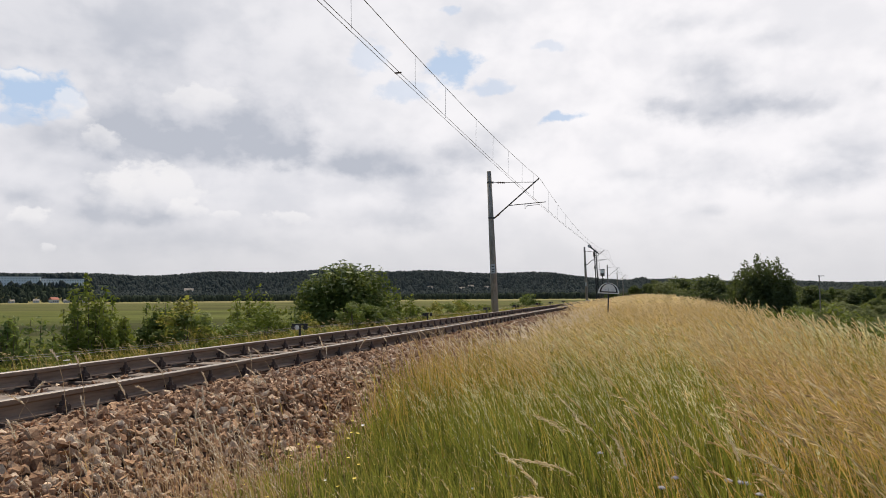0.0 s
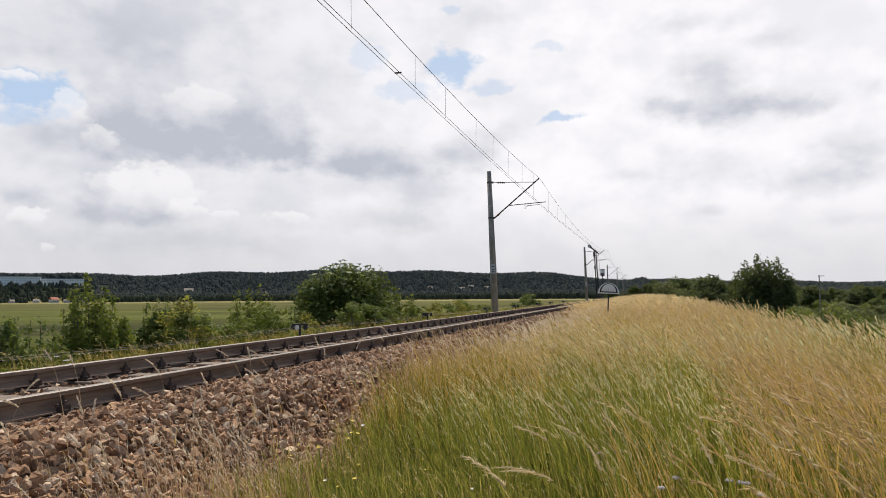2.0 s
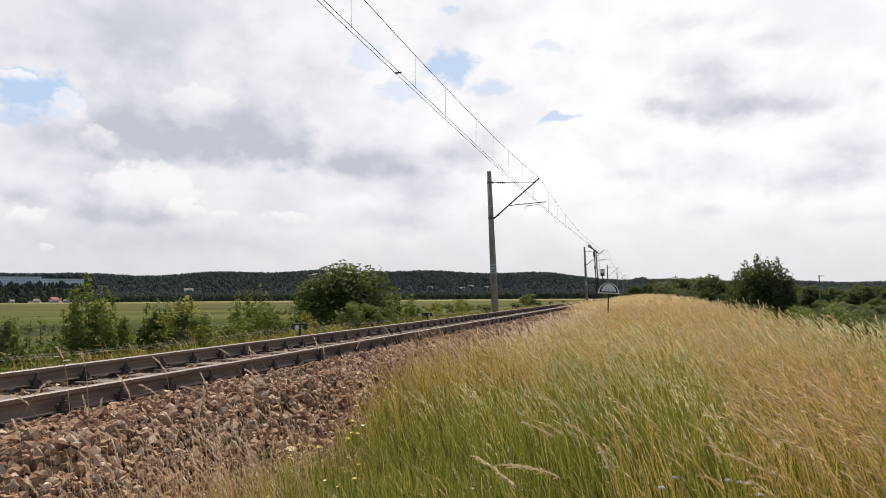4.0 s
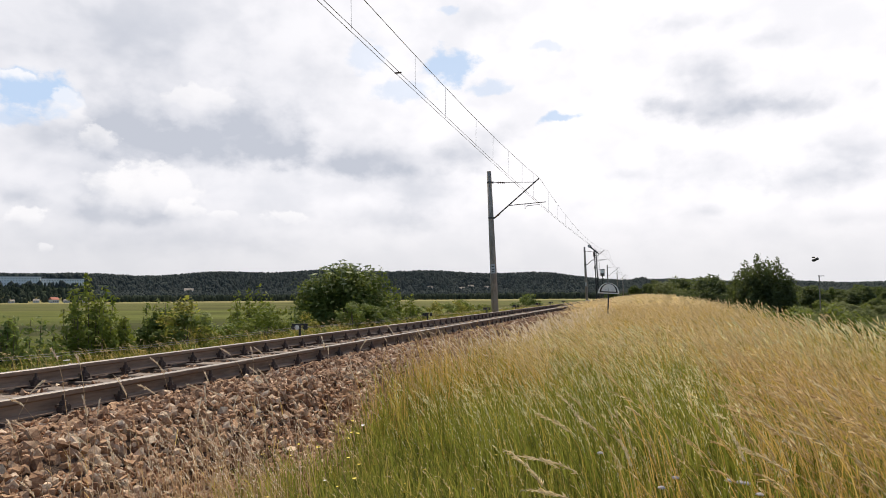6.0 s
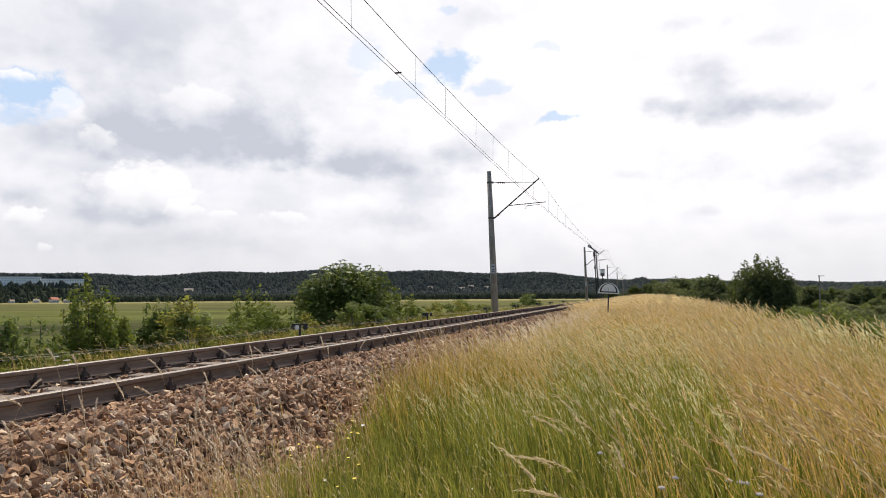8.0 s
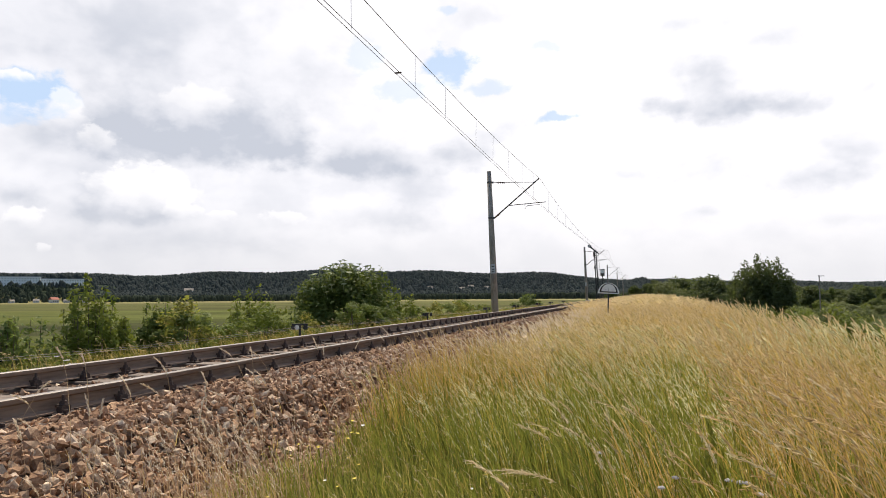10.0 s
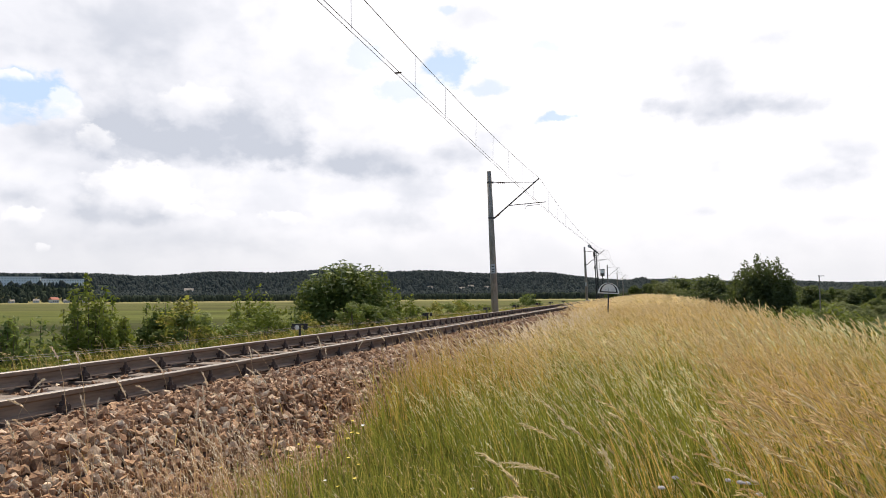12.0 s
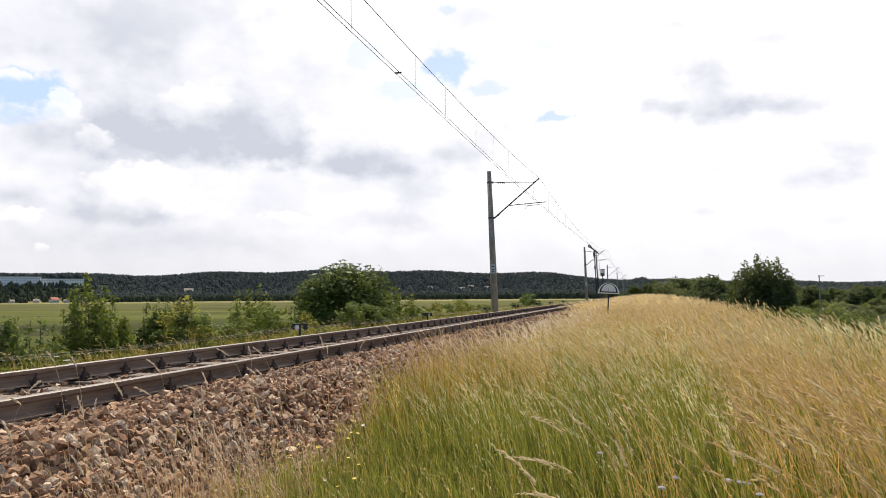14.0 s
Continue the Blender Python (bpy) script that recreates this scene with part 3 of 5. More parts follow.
def pulley_post(pale):
    """Low stake that carries the signal wire's pulleys."""
    p = new("pulley_post")
    bm = bmesh.new()
    tube(bm, [(0, 0, -0.95), (0, 0, 0.02)], 0.028, 8)
    part("stake", bm, M_BLACK, p)
    bm = bmesh.new()
    box(bm, (0, 0, 0.03), (0.34, 0.05, 0.035), bevel=0.006)
    bar = part("crossbar", bm, M_BLACK, p)
    for dx in (-0.13, -0.06, 0.12):
        bm = bmesh.new()
        bmesh.ops.create_cone(bm, cap_ends=True, segments=14, radius1=0.05, radius2=0.05, depth=0.03, matrix=pose(dx, -0.03, -0.03, 90, 0, 0))
        part("pulley", bm, M_WHITE if pale and dx == -0.06 else M_BLACK, bar, "pale worn pulley" if pale and dx == -0.06 else "")
    return p


half_round_sign(), semaphore(), light_signal()
POST_Y = (13.2, 22.2, 31.4, 39.0, 47.7, 54.5, 63.5)
post = tagged(pulley_post(True), "low black signal-wire pulley post with a pale pulley", "pulley post", "pulley posts along the track")
plain_post = tagged(pulley_post(False), "low black signal-wire pulley post beside the track", "pulley post", "pulley posts along the track")
post.matrix_basis = pose(-7.0, POST_Y[0], 0.05, 0, 0, 18)
plain_post.matrix_basis = pose(-7.0, POST_Y[1], 0.05, 0, 0, 14)
for py in POST_Y[2:]:
    copy_thing(plain_post, pose(-7.0, py, 0.05, 0, 0, 18 + random.uniform(-8, 8)))


for wx, wz in ((-7.06, 0.02), (-6.96, 0.0)):
    bm = bmesh.new()
    knots = [(wx, 2.0, wz)]
    for q0, q1 in zip((4.0, *POST_Y), (*POST_Y, 73.0)):
        knots += [(wx, q0, wz), (wx, (q0 + q1) / 2, wz - 0.05)]
    tube(bm, knots, 0.0022, 4)
    tagged(mesh_object("signal_wire", bm, M_WIRE), "thin dark signal wire running along pulley posts", "wire", "signal wires")


# ---- bushes and trees ----
def leaves(centers, normals, size, rng):
    """Folded leaf quads at the centres, turned about, facing roughly along the normals."""
    n = len(centers)
    nrm = normals + rng.normal(0, 0.55, (n, 3))
    nrm /= np.linalg.norm(nrm, axis=1, keepdims=True) + 1e-9
    a = np.cross(nrm, rng.normal(size=(n, 3)))
    a /= np.linalg.norm(a, axis=1, keepdims=True) + 1e-9
    b = np.cross(nrm, a)
    s = size * rng.uniform(0.6, 1.3, (n, 1))
    v = np.stack([centers - a * s, centers + b * s * 0.42 - nrm * s * 0.12, centers + a * s, centers - b * s * 0.42 - nrm * s * 0.12], 1)
    f = np.arange(4 * n).reshape(n, 4)
    return v.reshape(-1, 3), np.concatenate([f[:, [0, 1, 2]], f[:, [0, 2, 3]]])


def bush(name, label, category, x, y, z, height, rx, ry, count, size, mat, seed, clumps=40, low=0.12, group="", trunk=0.05, skew=0.0, limbs=14):
    """Stems from the base, and a crown of many leaves in uneven clumps."""
    rng = np.random.default_rng(seed)
    thing = tagged(new(name), label, category, group)
    thing.location = (x, y, z)
    d = rng.normal(size=(clumps, 3))
    d /= np.linalg.norm(d, axis=1, keepdims=True)
    r = rng.uniform(0.35, 1.0, (clumps, 1)) ** 0.6
    mid = height * (0.5 + low / 2)
    c = d * r * np.array([rx, ry, height * (0.5 - low / 2)]) * 0.86 + np.array([0, 0, mid])
    wide = np.clip(1.15 - 0.55 * np.clip((c[:, 2] / height - 0.35), 0, 1), 0.4, 1.1)
    c[:, :2] *= wide[:, None]
    c[:, 0] += skew * c[:, 2]
    rad = rng.uniform(0.13, 0.30, clumps) * (rx + ry + height) / 3
    per = rng.multinomial(count, rad ** 2 / (rad ** 2).sum())
    cs, ns = [], []
    for k in range(clumps):
        q = rng.normal(size=(per[k], 3))
        q /= np.linalg.norm(q, axis=1, keepdims=True) + 1e-9
        rr = rng.uniform(0.25, 1.0, (per[k], 1)) ** 0.5 * rng.uniform(0.8, 1.25, (per[k], 1))
        cs.append(c[k] + q * rr * rad[k] * np.array([1, 1, 0.72]))
        ns.append(q * 0.6 + np.array([0, 0, 0.7]))
    v, f = leaves(np.concatenate(cs), np.concatenate(ns), size, rng)
    v[:, 2] = np.maximum(v[:, 2], 0.02)
    array_object("crown", v, f, mat, parent=thing)
    for k in range(0, clumps, max(2, clumps // limbs)):
        bm = bmesh.new()
        b = Vector((rng.uniform(-0.2, 0.2) * rx, rng.uniform(-0.2, 0.2) * ry, -0.3))
        e = Vector(c[k])
        m = b.lerp(e, 0.5) + Vector((0, 0, 0.12 * height))
        tube(bm, [b, m, e], [trunk, trunk * 0.6, trunk * 0.2], 5)
        part("branch", bm, M_BARK, thing)
    return thing


def shoot_bush(name, label, category, x, y, z, height, rx, ry, shoots, per, size, mat, seed, group="", dome=2.0):
    """Many upright shoots from one stool, each clothed with leaves and tapering to a thin tip."""
    rng = np.random.default_rng(seed)
    thing = tagged(new(name), label, category, group)
    thing.location = (x, y, z)
    cs, ns = [], []
    for k in range(shoots):
        a, r = rng.uniform(0, 6.28), math.sqrt(rng.uniform(0, 1))
        foot = np.array([rx * 0.3 * r * math.cos(a), ry * 0.3 * r * math.sin(a), -0.25])
        h = height * (1.0 - 0.5 * r ** dome) * rng.uniform(0.7, 1.0)
        tip = np.array([rx * r * math.cos(a) + rng.normal(0, 0.06), ry * r * math.sin(a), h])
        bow = np.array([rx * 0.22 * r * math.cos(a), ry * 0.22 * r * math.sin(a), 0.05 * height])

        def at(t):
            t = np.asarray(t)[:, None]
            return foot * (1 - t) + tip * t + bow * (4 * t * (1 - t))
        bm = bmesh.new()
        tube(bm, [Vector(p) for p in at(np.array([0, 0.35, 0.7, 1.0]))], [0.018, 0.013, 0.008, 0.003], 5)
        part("shoot", bm, M_BARK, thing)
        t = 1 - rng.uniform(0, 1, per) ** 0.85 * 0.92
        puff = (0.03 * height + 0.42 * rx * np.maximum(1 - t, 0) ** 0.65) * (0.8 + 0.2 * np.sin(t * 17 + k))
        d = rng.normal(size=(per, 3))
        d /= np.linalg.norm(d, axis=1, keepdims=True)
        cs.append(at(t) + d * puff[:, None] * rng.uniform(0.3, 1.0, (per, 1)))
        ns.append(d * 0.7 + np.array([0, 0, 0.5]))
    v, f = leaves(np.concatenate(cs), np.concatenate(ns), size, rng)
    v[:, 2] = np.maximum(v[:, 2], 0.02)
    array_object("crown", v, f, mat, parent=thing)
    return thing


def elder_flowers(tree, height, rx, ry, count, seed):
    """Flat pale flower heads standing on the elder's crown."""
    rng = np.random.default_rng(seed)
    shared = None
    for k in range(count):
        a, r = rng.uniform(0, 6.28), math.sqrt(rng.uniform(0, 1)) * 0.92
        z = height * (0.52 + 0.46 * math.sqrt(1 - r * r)) + rng.uniform(-0.05, 0.22)
        if shared is None:
            bm = bmesh.new()
            tube(bm, [(0, 0, -0.3), (0, 0, 0)], 0.008, 4)
            for j in range(16):
                b, q = j * 2.4, 0.028 * math.sqrt(j)
                c = Vector((q * math.cos(b), q * math.sin(b), 0.02 - q * 0.15))
                tube(bm, [(0, 0, -0.05), c], 0.004, 3)
                box(bm, c, (0.035, 0.035, 0.012))
            shared = part("flower_head", bm, M_ELDERFLOWER, tree, "flat pale green flower head")
            ob = shared
        else:
            ob = new("flower_head", shared.data)
            ob.parent = tree
        ob.location, ob.rotation_euler = (rx * r * math.cos(a) * 0.95, ry * r * math.sin(a) * 0.95, z), (rng.uniform(-0.3, 0.3), rng.uniform(-0.3, 0.3), rng.uniform(0, 6))


shoot_bush("hazel_bush", "leafy green bush with upright shoots behind the track", "bush", -11.2, 12.0, -2.0, 3.25, 0.9, 0.8, 60, 190, 0.068, M_LEAF, 11, dome=2.6)
shoot_bush("hazel_bush", "small open green bush beside a taller one", "bush", -10.9, 13.75, -2.0, 3.2, 0.62, 0.5, 34, 170, 0.066, M_HAZEL, 12)
shoot_bush("willow_bush", "pale green feathery willow bush", "bush", -12.2, 19.7, -2.4, 3.6, 1.1, 0.9, 42, 170, 0.075, M_LEAF, 13)
elder = bush("elder_tree", "broad dense elder tree with flat pale flower heads", "tree", -12.0, 26.6, -2.4, 4.45, 2.35, 2.1, 21000, 0.10, M_ELDER, 14, 120, trunk=0.09)
elder_flowers(elder, 4.45, 2.2, 2.0, 110, 5)
shoot_bush("elder_bush", "feathery green bush at the side of the elder", "bush", -11.2, 30.2, -2.0, 3.4, 1.5, 1.2, 34, 170, 0.085, M_LEAF, 15)
shoot_bush("sapling_bush", "thin leafy saplings beside the elder", "bush", -11.0, 32.6, -2.0, 2.7, 1.0, 0.9, 18, 130, 0.085, M_LEAF_LIGHT, 25)
bush("elder_bush", "low bush in front of the elder", "bush", -10.0, 24.0, -1.5, 1.8, 1.0, 0.9, 4000, 0.07, M_ELDER, 16, 26)
shoot_bush("low_bush", "low green bush at the edge of the bank", "bush", -10.1, 9.0, -1.6, 2.1, 1.1, 1.0, 44, 170, 0.058, M_LEAF_LIGHT, 17, dome=2.6)
bush("verge_bush", "small bright bush by the far track", "bush", -10.0, 62.0, -1.6, 2.4, 1.6, 1.5, 3000, 0.12, M_LEAF_LIGHT, 18, 26)
bush("verge_bush", "small bush beyond the mast", "bush", -13.0, 50.0, -2.6, 2.9, 1.8, 1.6, 3000, 0.12, M_LEAF, 19, 26)
shoot_bush("dark_tree", "large dark tree with upswept branches in the valley", "tree", 13.7, 90.0, -5.0, 10.4, 3.9, 3.4, 150, 220, 0.2, M_LEAF_DARK, 20, dome=3.6)
shoot_bush("corner_shrub", "bright green shrub at the edge of the grass", "shrub", 3.95, 11.6, -1.6, 2.6, 0.55, 0.6, 20, 110, 0.06, M_LEAF_LIGHT, 21)


def herbs():
    """Nettles and other tall weeds on the far verge."""
    rng = np.random.default_rng(21)
    kinds = [bush("weed_clump", "clump of tall green weeds beyond the far rail", "weeds", 0, 0, 0, 1.15, 0.5, 0.5, 900, 0.05, m, 60 + i, 14, group="weeds along the track", trunk=0.012, low=0.0, limbs=6) for i, m in enumerate((M_LEAF_LIGHT, M_LEAF, M_GREEN))]
    for i in range(64):
        y = 8.0 + 40 * rng.uniform(0, 1) ** 1.5
        x = -8.6 - rng.uniform(0, 2.6)
        o = kinds[i % 3] if i < 3 else copy_thing(kinds[i % 3], pose(0, 0, 0))
        k = rng.uniform(0.6, 1.15) * (1.25 if x < -9.8 else 0.7) * (0.8 if y < 13 else 1.0)
        o.location, o.rotation_euler, o.scale = (x, y, float(ground_z(x, y)) - 0.05), (0, 0, rng.uniform(0, 6.28)), (k, k, k)


herbs()


def valley_bushes():
    rng = np.random.default_rng(8)
    kinds = [bush("valley_bush", "rounded grey-green willow bush in the valley", "bush", 0, 0, 0, 4.0, 2.6, 2.6, 5000, 0.13, m, 30 + i, 44, group="valley bushes", low=0.0, limbs=3) for i, m in enumerate((M_WILLOW, M_LEAF, M_WILLOW, M_LEAF_DARK))]
    trees = [bush("valley_tree", "dark leafy tree of the woods across the valley", "tree", 0, 0, 0, 11.0, 3.6, 3.6, 3600, 0.42, m, 40 + i, 60, group="valley trees", low=0.05, trunk=0.15, limbs=4) for i, m in enumerate((M_LEAF_DARK, M_LEAF_DARK, M_ELDER))]

    def plant(stock, spots, s0, s1):
        used = set()
        for i, (x, y) in enumerate(spots):
            k = i % len(stock)
            o = stock[k] if k not in used else copy_thing(stock[k], pose(0, 0, 0))
            used.add(k)
            s = rng.uniform(s0, s1)
            o.location, o.rotation_euler, o.scale = (x, y, float(ground_z(x, y)) - 0.1), (0, 0, rng.uniform(0, 6.28)), (s, s, s * rng.uniform(0.75, 1.0))

    def fan(n, a0, a1, r0, r1, power=1.0):
        out = []
        for i in range(n):
            a, r = radians(rng.uniform(a0, a1)), r0 + (r1 - r0) * rng.uniform(0, 1) ** power
            out.append((math.sin(a) * r, math.cos(a) * r))
        return out
    near = [q for q in fan(60, 6.5, 19, 42, 110) if q[0] > 8.5]
    plant(kinds, near + fan(130, 1.5, 19, 110, 420, 1.3), 0.6, 1.25)
    plant(trees, fan(24, 2.5, 8.0, 150, 330) + fan(22, 11.5, 18.5, 260, 460) + fan(190, -3, 19, 420, 980), 0.65, 1.2)


valley_bushes()


# far houses: azimuth, distance, kind, size
HOUSES = [(-48.3, 985, 0, 0.5), (-46.8, 990, 0, 0.55), (-45.7, 980, 1, 0.75), (-44.9, 985, 0, 0.5), (-43.7, 990, 0, 0.5), (-36.5, 1260, 0, 1.2), (-17.3, 1300, 0, 0.8),
          (-14.6, 1290, 0, 0.8), (-13.9, 1320, 0, 0.9), (-12.6, 1320, 0, 0.7), (-10.9, 1290, 0, 0.6), (-38.2, 1280, 0, 0.5)]


def far_woods():
    rng = np.random.default_rng(3)

    def strew(name, label, n, az0, az1, r0, r1, h0, h1, mat):
        az, r = np.radians(rng.uniform(az0, az1, n)), rng.uniform(r0, r1, n)
        x, y = np.sin(az) * r, np.cos(az) * r
        deg = np.degrees(az)
        keep = ~((deg < -43) & (r > 1118) & (r < 1290))
        for ha, hr, hk, hs in HOUSES:
            keep &= ~((np.abs(deg - ha) < 0.4) & (r > hr - 28) & (r < hr + 12))
        x, y, n = x[keep], y[keep], int(keep.sum())
        h = rng.uniform(h0, h1, n)
        turn = rng.uniform(0, 6.28, n)
        wide = h * rng.uniform(0.2, 0.42, n)
        v = np.zeros((n, 13, 3))
        for k in range(12):
            a = turn + (k % 6 + 0.5 * (k // 6)) * math.pi / 3
            rr = wide * rng.uniform(0.75, 1.2, n) * (1.0 if k < 6 else 0.62)
            v[:, k] = np.stack([rr * np.cos(a), rr * np.sin(a), h * (rng.uniform(-0.05, 0.3, n) if k < 6 else rng.uniform(0.68, 0.85, n))], -1)
        v[:, 12] = np.stack([wide * rng.normal(0, 0.15, n), wide * rng.normal(0, 0.15, n), h], -1)
        v += np.stack([x, y, ground_z(x, y)], -1)[:, None]
        rim = [(k, (k + 1) % 6, 6 + k) for k in range(6)] + [((k + 1) % 6, 6 + (k + 1) % 6, 6 + k) for k in range(6)]
        cap = np.array(rim + [(6 + k, 6 + (k + 1) % 6, 12) for k in range(6)])
        f = (cap[None] + 13 * np.arange(n)[:, None, None]).reshape(-1, 3)
        tagged(array_object(name, v.reshape(-1, 3), f, mat, smooth=True), label, "woods", kind="stuff")
    strew("hill_forest", "dark mixed forest covering the distant hills, haze tinted into its colour", 36000, -55, 40, 1110, 1720, 6.0, 13, M_HAZY_FOREST)
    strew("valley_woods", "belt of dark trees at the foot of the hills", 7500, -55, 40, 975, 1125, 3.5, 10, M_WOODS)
far_woods()


# ---- far buildings ----
def long_building(x, y, turn, length, height, floors, bays):
    b = tagged(new("apartment_building"), "long pale apartment building among trees", "building")
    bm = bmesh.new()
    box(bm, (0, 0, height / 2), (length, 14, height))
    part("wall", bm, M_PANEL, b)
    bm = bmesh.new()
    box(bm, (0, 0, height + 0.4), (length + 1, 15, 0.8))
    part("roof", bm, M_PLATE, b)
    bm = bmesh.new()
    box(bm, (0, 0, 0), (length / bays * 0.42, 0.5, height / floors * 0.28))
    w = mesh_object("window", bm, M_FAINT, b)
    for i in range(floors):
        for j in range(bays):
            o = w if i + j == 0 else new("window", w.data)
            o.parent = b
            o.location = (-length / 2 + length * (j + 0.5) / bays, -7.1, height * (i + 0.55) / floors)
    b.matrix_basis = pose(x, y, float(ground_z(x, y)), 0, 0, turn)


def place(az, r):
    return math.sin(radians(az)) * r, math.cos(radians(az)) * r


long_building(*place(-48.1, 1150), 44, 62, 15, 4, 18)
long_building(*place(-45.3, 1165), 52, 60, 12, 3, 18)


def house_kind(wall, roof):
    h = new("house")
    bm = bmesh.new()
    box(bm, (0, 0, 3), (12, 9, 6))
    part("wall", bm, wall, h)
    bm = bmesh.new()
    pts = [(-6.6, -5.2, 5.9), (6.6, -5.2, 5.9), (6.6, 5.2, 5.9), (-6.6, 5.2, 5.9), (-6.6, 0, 10), (6.6, 0, 10)]
    bmesh.ops.convex_hull(bm, input=[bm.verts.new(p) for p in pts])
    part("roof", bm, roof, h)
    for wx in (-3.6, 0, 3.6):
        bm = bmesh.new()
        box(bm, (wx, -4.55, 3.2), (1.4, 0.3, 1.7))
        part("window", bm, M_IRON, h)
    return h


def houses():
    rng = np.random.default_rng(4)
    kinds = [(house_kind(M_PLATE, M_CONCRETE), "far pale house with grey roof at the wood's edge"), (house_kind(M_PLATE, M_TILE), "far grey house with red tiled roof by the meadow")]
    for k, (ob, label) in enumerate(kinds):
        tagged(ob, label, "house", "far houses")
    used = set()
    for az, r, k, size in HOUSES:
        ob = kinds[k][0]
        if k in used:
            ob = copy_thing(ob, pose(0, 0, 0))
        used.add(k)
        x, y = place(az, r)
        ob.location, ob.rotation_euler, ob.scale = (x, y, float(ground_z(x, y)) - 0.3), (0, 0, radians(-az + rng.uniform(-35, 35))), (size,) * 3


houses()


def utility_pole(x, y, h):
    p = tagged(new("utility_pole"), "thin grey utility pole in the valley", "utility pole")
    bm = bmesh.new()
    tube(bm, [(0, 0, -0.5), (0, 0, h)], [0.11, 0.08], 8)
    part("pole", bm, M_CONCRETE, p)
    bm = bmesh.new()
    box(bm, (0.3, 0, h - 0.1), (0.9, 0.1, 0.1))
    part("crossarm", bm, M_STEEL, p)
    p.location = (x, y, float(ground_z(x, y)))


utility_pole(26.2, 118.0, 8.7)


# ---- sky ----
# clouds by azimuth, elevation, half width, half height (degrees) and strength
SHADE_WEST = [
    (-41.6, 13.2, 3.0, 2.0, 0.75), (-31.7, 13.4, 4.8, 2.0, 0.90), (-36.7, 11.9, 6.5, 1.3, 0.85), (-30.3, 12.0, 3.4, 1.0, 0.70), (-20.1, 11.3, 7.9, 1.1, 0.65),
    (-13.7, 12.1, 3.1, 1.2, 0.50), (-23.4, 10.8, 4.3, 0.65, 0.60), (-18.2, 9.1, 4.5, 1.2, 0.35), (-20.6, 6.5, 4.7, 0.95, 0.50), (-40.9, 6.2, 3.8, 0.6, 0.65),
    (-43.3, 7.6, 1.15, 1.6, 0.40), (-48.2, 7.3, 1.55, 0.8, 0.55), (-45.9, 12.4, 2.2, 1.2, 0.35), (-43.1, 19.3, 9.0, 2.7, 0.30), (-28.6, 17.7, 6.1, 1.7, 0.20), (-38.0, 4.2, 13.0, 0.7, 0.25),
]
SHADE_EAST = [
    (5.8, 16.0, 2.9, 2.3, 0.75), (2.4, 14.6, 2.5, 0.7, 0.85), (6.8, 14.1, 5.1, 0.9, 0.80), (11.4, 13.9, 2.75, 0.5, 0.55), (12.8, 8.4, 4.2, 1.05, 0.75),
    (14.3, 10.3, 2.75, 1.05, 0.45), (5.7, 10.0, 4.0, 1.3, 0.42), (4.1, 20.7, 3.7, 0.75, 0.40), (9.8, 18.9, 2.1, 0.65, 0.40), (5.0, 6.6, 1.25, 0.45, 0.35),
    (-12.4, 22.5, 2.4, 1.05, 0.25), (-10.6, 13.6, 2.4, 0.65, 0.30), (14.5, 5.4, 3.0, 0.5, 0.30), (-1.4, 9.6, 2.6, 0.45, 0.25), (16.4, 14.5, 1.0, 0.55, 0.30),
]
BLUE = [
    (-47.4, 14.7, 3.4, 1.3, 0.95), (-48.5, 12.9, 1.6, 0.7, 0.60), (-15.5, 18.6, 2.3, 1.4, 0.85), (-19.4, 16.7, 2.6, 0.65, 0.40), (-12.3, 17.0, 1.9, 0.55, 0.45),
    (-6.3, 14.5, 1.95, 0.33, 0.75), (-22.7, 19.5, 1.5, 1.5, 0.35), (-7.4, 19.9, 1.6, 0.3, 0.30), (-15.3, 23.0, 0.9, 0.35, 0.45),
]
WHITE = [
    (-45.1, 13.6, 1.4, 1.2, 0.60), (-43.2, 11.8, 1.4, 0.65, 0.55), (-39.3, 8.3, 3.4, 1.7, 0.72), (-37.0, 6.8, 1.35, 0.8, 0.72), (-42.0, 8.1, 1.75, 1.45, 0.5),
    (-47.8, 5.7, 1.5, 0.5, 0.70), (-28.7, 6.4, 1.9, 0.5, 0.65), (-33.8, 6.4, 1.3, 0.4, 0.55), (-46.7, 3.6, 0.65, 0.37, 0.50), (-35.7, 15.3, 3.0, 0.95, 0.55), (-48.5, 15.5, 1.4, 0.3, 0.80),
]


